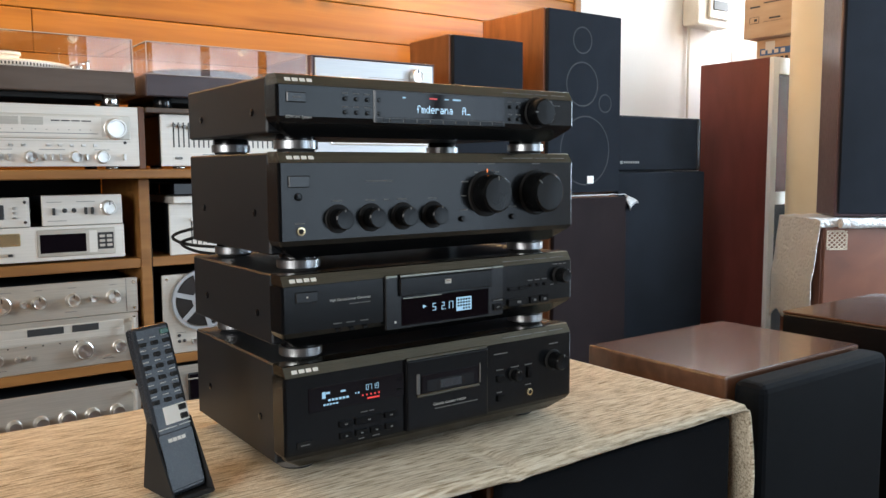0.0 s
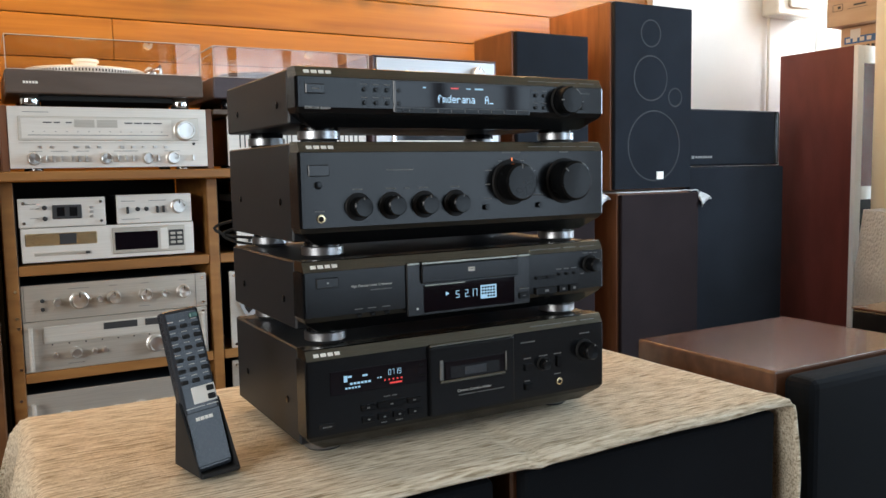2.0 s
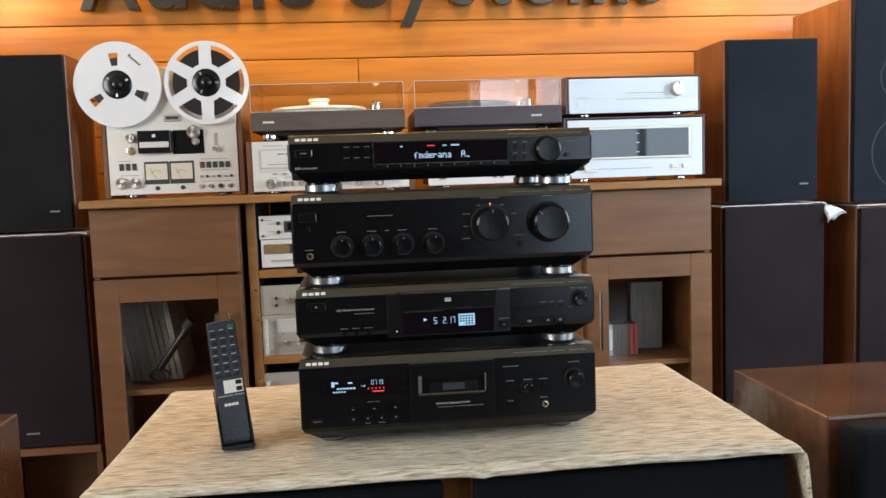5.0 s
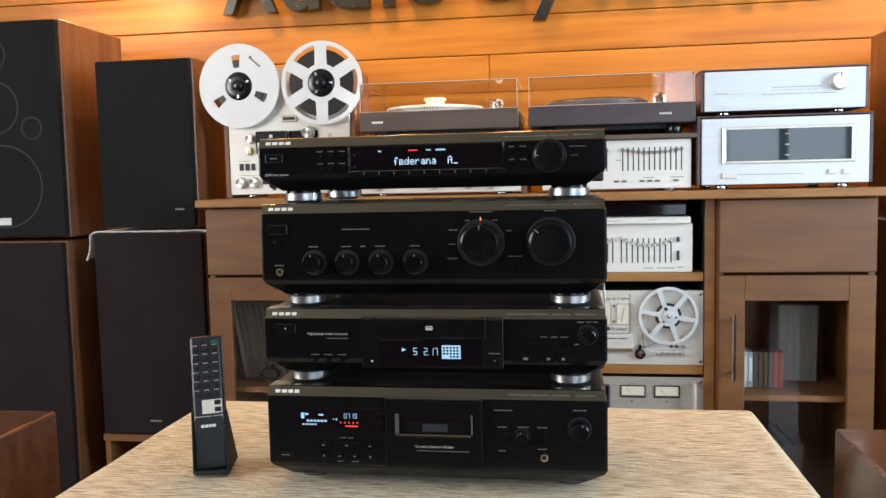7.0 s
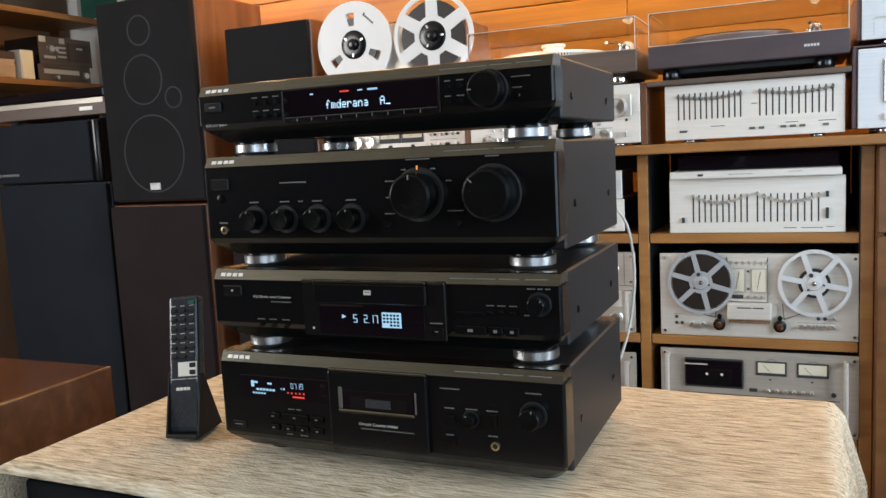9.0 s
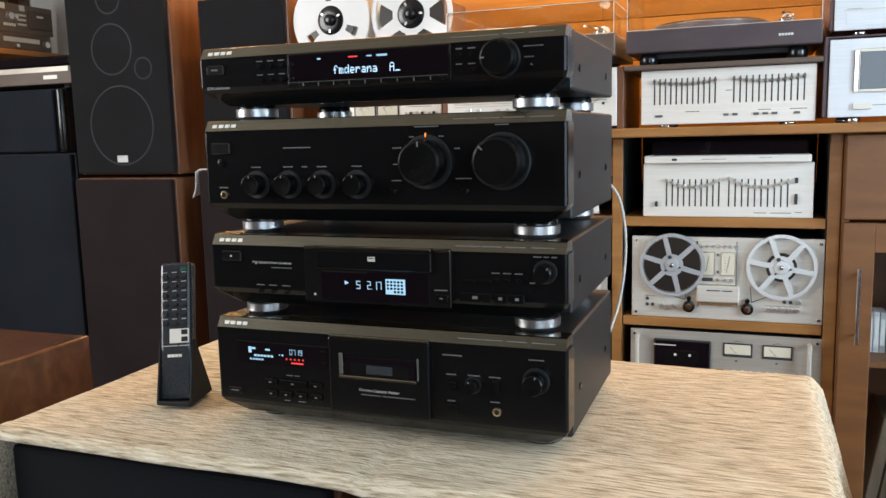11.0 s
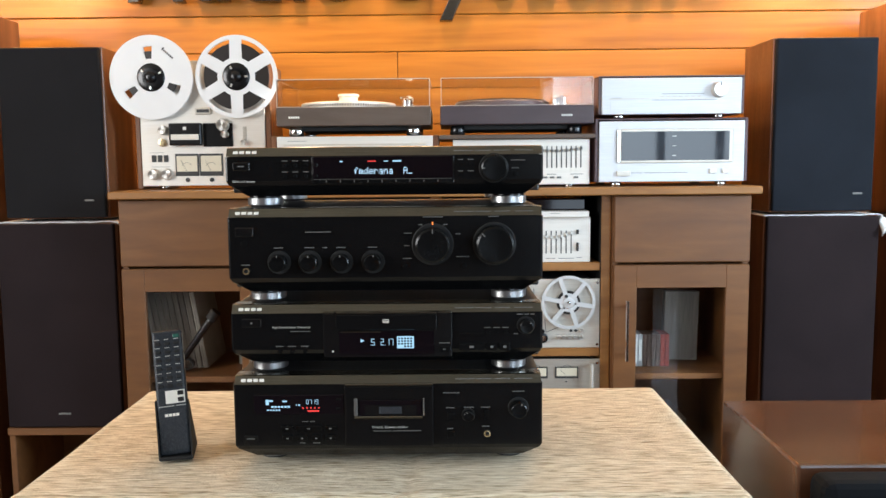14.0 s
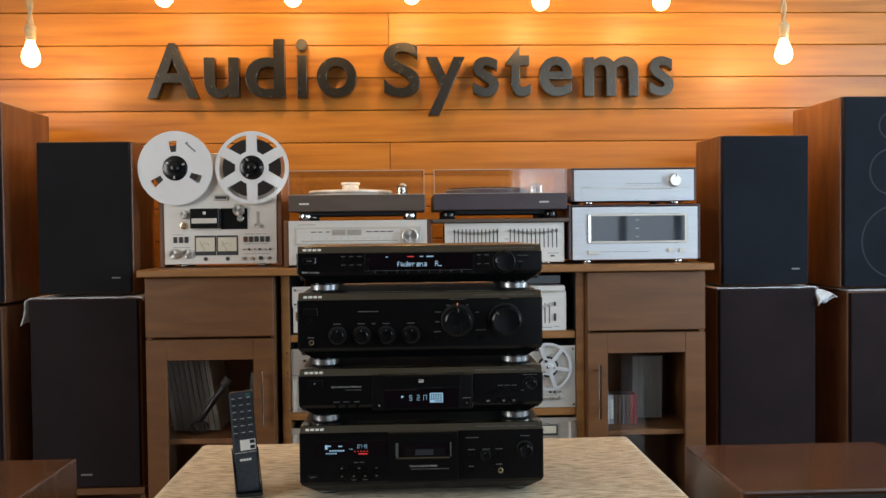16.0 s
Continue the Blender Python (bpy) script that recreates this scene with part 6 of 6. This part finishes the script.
part("lower_panel", box(0.045, 0.455, -0.014, -0.002, 0.0, 0.968, 0), "screen", dr)


def carton(at, w, d, h, label, band=False, turn=0):
    c = thing("cardboard_box", at, label, "box", "cartons on the cabinet", turn=turn)
    part("carton", box(0, w, 0, d, 0, h, 0.004, 2), "card", c)
    part("tape", box(w * 0.46, w * 0.54, -0.001, d + 0.001, h - 0.001, h + 0.0008, 0), "grey_pl", c)
    face = -0.0012
    if band:
        part("printed_band", box(face, 0.001, 0.004, d - 0.02, h * 0.34, h * 0.62, 0), "blue", c)
        part("printed_bars", more(*[box(face - 0.0008, 0.0, d - 0.05 - i * 0.035, d - 0.028 - i * 0.035, h * 0.40, h * 0.56, 0) for i in range(4)]), "grey_pl", c)["kind"] = "stuff"
        part("printed_bars", more(*[box(face, 0.0, d - 0.052 - i * 0.024, d - 0.036 - i * 0.024, h * 0.08, h * 0.24, 0) for i in range(6)]), "ink", c)["kind"] = "stuff"
        part("sticker", box(face - 0.001, 0.0, d - 0.10, d - 0.05, h * 0.55, h * 0.90, 0), "pale", c)
    else:
        part("printed_bars", more(*[box(face, 0.0, y0, y1, z0, z1, 0) for y0, y1, z0, z1 in ((d - 0.085, d - 0.035, 0.070, 0.072), (d - 0.085, d - 0.035, 0.100, 0.102), (d - 0.036, d - 0.034, 0.072, 0.100), (d - 0.086, d - 0.084, 0.072, 0.100), (d - 0.075, d - 0.060, 0.080, 0.092),
                                                                                         (d - 0.21, d - 0.11, 0.072, 0.0735), (d - 0.20, d - 0.14, 0.083, 0.091), (d - 0.09, d - 0.035, 0.145, 0.153), (d - 0.24, d - 0.11, 0.160, 0.166))]), "ink", c)["kind"] = "stuff"
    return c


carton((3.12, 1.42, 1.657), 0.33, 0.229, 0.118, "brown cardboard carton with a blue printed band", True)
carton((3.06, 1.38, 1.778), 0.39, 0.307, 0.36, "large brown cardboard carton on a smaller one")
FB = thing("fuse_box", (3.155, 2.058, 1.862), "aged white electrical fuse box on the wall", "fuse box")
part("housing", box(-0.10, 0.18, -0.10, 0.0, 0.03, 0.30, 0.012, 2), "grey_pl", FB)
part("cover", box(-0.02, 0.16, -0.118, -0.101, 0.07, 0.26, 0.006), "grey_pl", FB)
part("switch_row", box(0.005, 0.13, -0.124, -0.1185, 0.115, 0.165, 0.002), "ink", FB)
part("round_plug", lathe([(0.022, 0), (0.022, 0.03), (0.016, 0.034)], 18, "y", (0.20, -0.05, 0.11)), "mahogany", FB, smooth=True)
part("conduit", tube([(-0.055, -0.012, 0.03), (-0.055, -0.012, -1.85)], 0.007, 8), "grey_pl", FB, smooth=True)
tagged(part("column", lathe([(0.15, 0.0), (0.15, ZC - 0.001)], 40, "z", (2.958, 1.192, 0)), "cream", None, smooth=True), "cream painted round column", "", "", "structure")

# speakers toed in at the right of the room
TURN_R = -32.9


L1 = thing("tall_loudspeaker", (2.40, 0.868, 0.0), "brown wooden floor speaker draped with bubble wrap", "loudspeaker", turn=TURN_R)
part("cabinet", box(0.0, 0.55, 0.0, 0.32, 0, 0.93, 0.004), "walnut", L1)
part("front_frame", box(0.004, 0.546, -0.012, -0.0005, 0.02, 0.925, 0.004), "walnut", L1)
bm = bmesh.new()
fx0, fx1, fz0, fz1 = 0.014, 0.092, 0.834, 0.904
for k in range(-3, 5):
    for sg in (1, -1):
        pts = []
        for n in range(13):
            u = n / 12
            v = sg * u + k * 0.25 + (0 if sg > 0 else 0.75)
            if 0 <= v <= 1:
                pts.append((fx0 + (fx1 - fx0) * u, -0.0135, fz0 + (fz1 - fz0) * v))
        if len(pts) > 2:
            more(bm, tube(pts, 0.0024, 5))
more(bm, tube([(fx0, -0.0135, fz0 + 0.012), (fx0 + 0.01, -0.0135, fz0), (fx1, -0.0135, fz0), (fx1, -0.0135, fz1 - 0.012), (fx1 - 0.012, -0.0135, fz1), (fx0, -0.0135, fz1), (fx0, -0.0135, fz0 + 0.012)], 0.0028, 5))
part("fretwork_ornament", bm, "fret", L1, "pale pierced corner ornament")
L2 = thing("tall_loudspeaker", (2.492, 0.868, 0.955), "dark speaker standing on a wrapped wooden speaker", "loudspeaker", turn=-45)
part("cabinet", box(0.0, 0.48, 0.02, 0.26, 0, 0.95, 0.004), "plumwood", L2)
part("grille", box(0.008, 0.476, 0.0, 0.0195, 0.01, 0.94, 0.006), "grille", L2)


def wrap(name, w, d, drop, at, turn, label, thick=0.022, front=0.05, left=0.0, right=0.0, corner=0.0):
    """A soft sheet of bubble film laid over a top, with uneven hanging edges."""
    bm = bmesh.new()
    nx, ny = 44, 28
    grid = []
    for j in range(ny + 1):
        row = []
        for i in range(nx + 1):
            u = -left + (w + left + right) * i / nx
            v = -front + (d + front) * j / ny
            dz = 0.0
            x, y = u, v
            ex = max(0, -u, u - w)
            ey = max(0, -v)
            e = max(ex, ey)
            if u < 0:
                x = -0.014 - 0.03 * min(1, ex * 4)
            if v < 0:
                y = -0.014 - 0.02 * min(1, ey * 6)
            dz = -e * (1 + 0.18 * noise.noise((u * 9, v * 9, 1.0)))
            if u > w:
                k = max(0.0, 1 - max(v, 0) / (0.7 * d)) ** 1.3
                x = w + 0.006 + ex * 0.85 * k
                dz = -ex * 0.75 * k * (1 + 0.5 * math.sin(v * 40))
            n = noise.noise((u * 13, v * 13, 5.0)) * 0.007
            row.append(bm.verts.new((x + n, y + n, thick * 0.5 + dz + abs(n) * 0.9)))
        grid.append(row)
    for a, b in zip(grid, grid[1:]):
        for i in range(nx):
            bm.faces.new((a[i], a[i + 1], b[i + 1], b[i]))
    if corner:
        # a loose corner of film that pokes out sideways
        grid = []
        for i in range(11):
            q = i / 10
            hi, lo = -0.004 - 0.032 * q ** 1.8, -0.036 - drop * 0.30 * (1 - q) ** 0.8 + 0.006 * math.sin(q * 9)
            grid.append([bm.verts.new((w - 0.004 + corner * q, -0.010 + 0.012 * math.sin(q * 5 + k * 0.9) + 0.03 * q, thick * 0.5 + hi + (min(lo, hi - 0.0005) - hi) * k / 6)) for k in range(7)])
        for a, b in zip(grid, grid[1:]):
            for k in range(6):
                bm.faces.new((a[k], b[k], b[k + 1], a[k + 1]))
    ob = part(name, bm, "bubble", None, smooth=True)
    ob.matrix_basis = pose(*at, 0, 0, turn)
    s = ob.modifiers.new("thickness", "SOLIDIFY")
    s.thickness, s.offset = 0.004, 0
    return tagged(ob, label, "bubble wrap", "bubble wrap")


wrap("bubble_wrap", 0.55, 0.32, 0.1, (2.40, 0.868, 0.932), TURN_R, "clear bubble wrap hanging over a wooden speaker", 0.03, 0.03, 0.42)
wrap("bubble_wrap", 0.37, 0.34, 0.1, (1.10, 1.492, 1.046), 0, "bubble wrap between two stacked speakers", 0.012, -0.014, 0.0, 0.012, 0.085)
wrap("bubble_wrap", 0.385, 0.34, 0.1, (-1.37, 1.492, 1.044), 0, "bubble wrap between two stacked speakers", 0.012, -0.010, 0.10, 0.012)
wrap("bubble_wrap", 0.42, 0.36, 0.1, (1.60, 1.502, 1.031), 0, "bubble wrap between two stacked speakers", 0.012, -0.014, 0.0, 0.012, 0.085)

roll = part("bubble_wrap", tube([(0.055 + 0.0125 * i, -0.028 + 0.004 * noise.noise((i * 0.31, 0, 0)), 0.004 * noise.noise((i * 0.27, 4, 0))) for i in range(40)], 0.019, 14), "bubble", None, smooth=True)
roll.matrix_basis = pose(2.40, 0.868, 0.934, 0, 0, TURN_R)
tagged(roll, "rolled edge of bubble wrap along a speaker top", "bubble wrap", "bubble wrap")

# ---- the far corner with shelves ----
FS = thing("wall_shelf", (-2.90, 2.10, 0.0), "brown wooden shelf unit holding old components", "shelf unit", turn=90)
part("top_board", box(-0.85, 0.40, -0.02, 0.34, 1.900, 1.928, 0.002), "oak", FS)
part("upright", box(-0.85, -0.825, 0.0, 0.335, 0.0, 1.899, 0.002), "cabwood", FS)
part("upright", box(0.375, 0.40, 0.26, 0.335, 0.0, 1.899, 0.002), "cabwood", FS)
part("lower_board", box(-0.824, 0.42, -0.02, 0.259, 1.572, 1.598, 0.002), "oak", FS)
part("back_panel", box(-0.824, 0.30, 0.325, 0.335, 1.40, 1.899, 0), "cabwood", FS)
TT = thing("turntable", (-2.21, 1.51, 1.352), "brown and silver turntable on a black centre speaker", "turntable")
part("plinth", box(-0.28, 0.31, 0.0, 0.30, 0.012, 0.075, 0.003), "plinth", TT)
part("front_strip", box(-0.28, 0.30, -0.004, -0.0005, 0.055, 0.074, 0.001), "silver_d", TT)
part("cover", box(-0.275, 0.30, 0.004, 0.295, 0.076, 0.112, 0.006), "screen", TT)
part("badge", box(0.18, 0.245, -0.003, 0.0, 0.030, 0.044, 0.0005), "logo", TT)
for sx in (-0.22, 0.25):
    part("foot", lathe([(0.02, 0), (0.02, 0.0125)], 16, "z", (sx, 0.05, 0)), "rubber", TT)
O1 = gear("small_cassette_deck", 0, 0, 0, 0.316, 0.134, 0.24, "plinth", "old brown cassette deck stacked on a tuner", case="satin")
O1.matrix_basis = pose(-2.905, 2.272, 1.6795, 0, 0, 90)
part("lid", box(0.010, 0.150, -0.005, 0, 0.024, 0.112, 0.002), "brownbox", O1)
part("lid_badge", box(0.058, 0.098, -0.0065, -0.004, 0.082, 0.092, 0.001), "pale", O1)
part("top_plate", box(-0.156, -0.118, -0.002, 0.0, 0.104, 0.132, 0.001), "silver", O1)
part("counter", box(-0.040, -0.008, -0.004, 0.0, 0.104, 0.130, 0.001), "silver_d", O1)
for xx, r in ((-0.098, 0.017), (-0.070, 0.012)):
    knob(O1, xx, 0.074, r, 0.018, "knobsil")
for j in range(3):
    button(O1, -0.030, 0.040 + j * 0.022, 0.052, 0.009, 0.005, "silver_d", name="key")
for i in range(5):
    button(O1, -0.130 + i * 0.014, 0.034, 0.009, 0.013, 0.006, "silver", name="key")
O2 = gear("small_tuner", 0, 0, 0, 0.312, 0.0775, 0.24, "plinth", "old brown tuner standing on the shelf", case="satin")
O2.matrix_basis = pose(-2.90, 2.250, 1.6005, 0, 0, 90)
part("dial", box(-0.125, 0.085, -0.002, 0.001, 0.034, 0.056, 0.001), "silver_d", O2)
marks(O2, [(-0.12 + i * 0.022, -0.106 + i * 0.022, 0.066) for i in range(8)], "ink", h=0.004)
knob(O2, 0.118, 0.034, 0.016, 0.018, "knobsil")
knob(O2, -0.055, 0.016, 0.010, 0.016, "knobsil")
WB = thing("white_box", (-2.895, 2.035, 1.5995), "small white carton with a yellow front on the shelf", "box", turn=90)
part("carton", box(-0.038, 0.030, 0.0, 0.11, 0, 0.135, 0.003), "plaster", WB)
part("front_flap", box(-0.036, 0.029, -0.0035, -0.0005, 0.002, 0.133, 0.001), "cream", WB)
part("round_hole", lathe([(0.018, 0.0), (0.018, 0.0012), (0.016, 0.0014)], 20, "y", (0, 0, 0)), "ink", WB, "", (-0.0382, 0.055, 0.075)).rotation_euler = (0, 0, -math.pi / 2)
CB = thing("brown_box", (-2.89, 1.905, 1.5995), "small brown box on the wall shelf", "box", turn=90)
part("carton", box(-0.06, 0.055, 0.0, 0.15, 0, 0.085, 0.003), "card", CB)
part("lid", box(-0.063, 0.058, -0.003, 0.153, 0.0855, 0.120, 0.003), "brownbox", CB)
WN = thing("window_band", (-2.82, 2.755, 1.95), "white framed high window with green panes", "window", kind="structure")
for i in range(3):
    part("pane", box(-0.46 + i * 0.33, -0.17 + i * 0.33, -0.006, -0.002, 0.05, 0.62, 0), "greenpane", WN)
part("window_frame", more(box(-0.50, 0.54, -0.03, 0.0, 0.0, 0.045, 0.003), box(-0.50, 0.54, -0.03, 0.0, 0.625, 0.67, 0.003), *[box(-0.50 + i * 0.33, -0.465 + i * 0.33, -0.028, 0.0, 0.046, 0.624, 0.002) for i in range(4)]), "plaster", WN)

# ---- boards of the timber wall ----
BOARD = 0.1375
zs = [1.517 - BOARD * 4 + BOARD * i for i in range(14)]
for i, z in enumerate(zs):
    edges = [TIMBER_L, -0.10, TIMBER_R] if i % 4 == 0 else [TIMBER_L, TIMBER_R]
    for a, b in zip(edges, edges[1:]):
        w = b - a - 0.002
        key = ("timber_board", round(w, 3))
        mesh = shared(key, "board", lambda: box(0, w, -0.012, 0.010, 0.0013, BOARD - 0.0013, 0.0025), False)
        put("timber_board", mesh, "board", WALL, "", (a + 0.001, Y1, z))
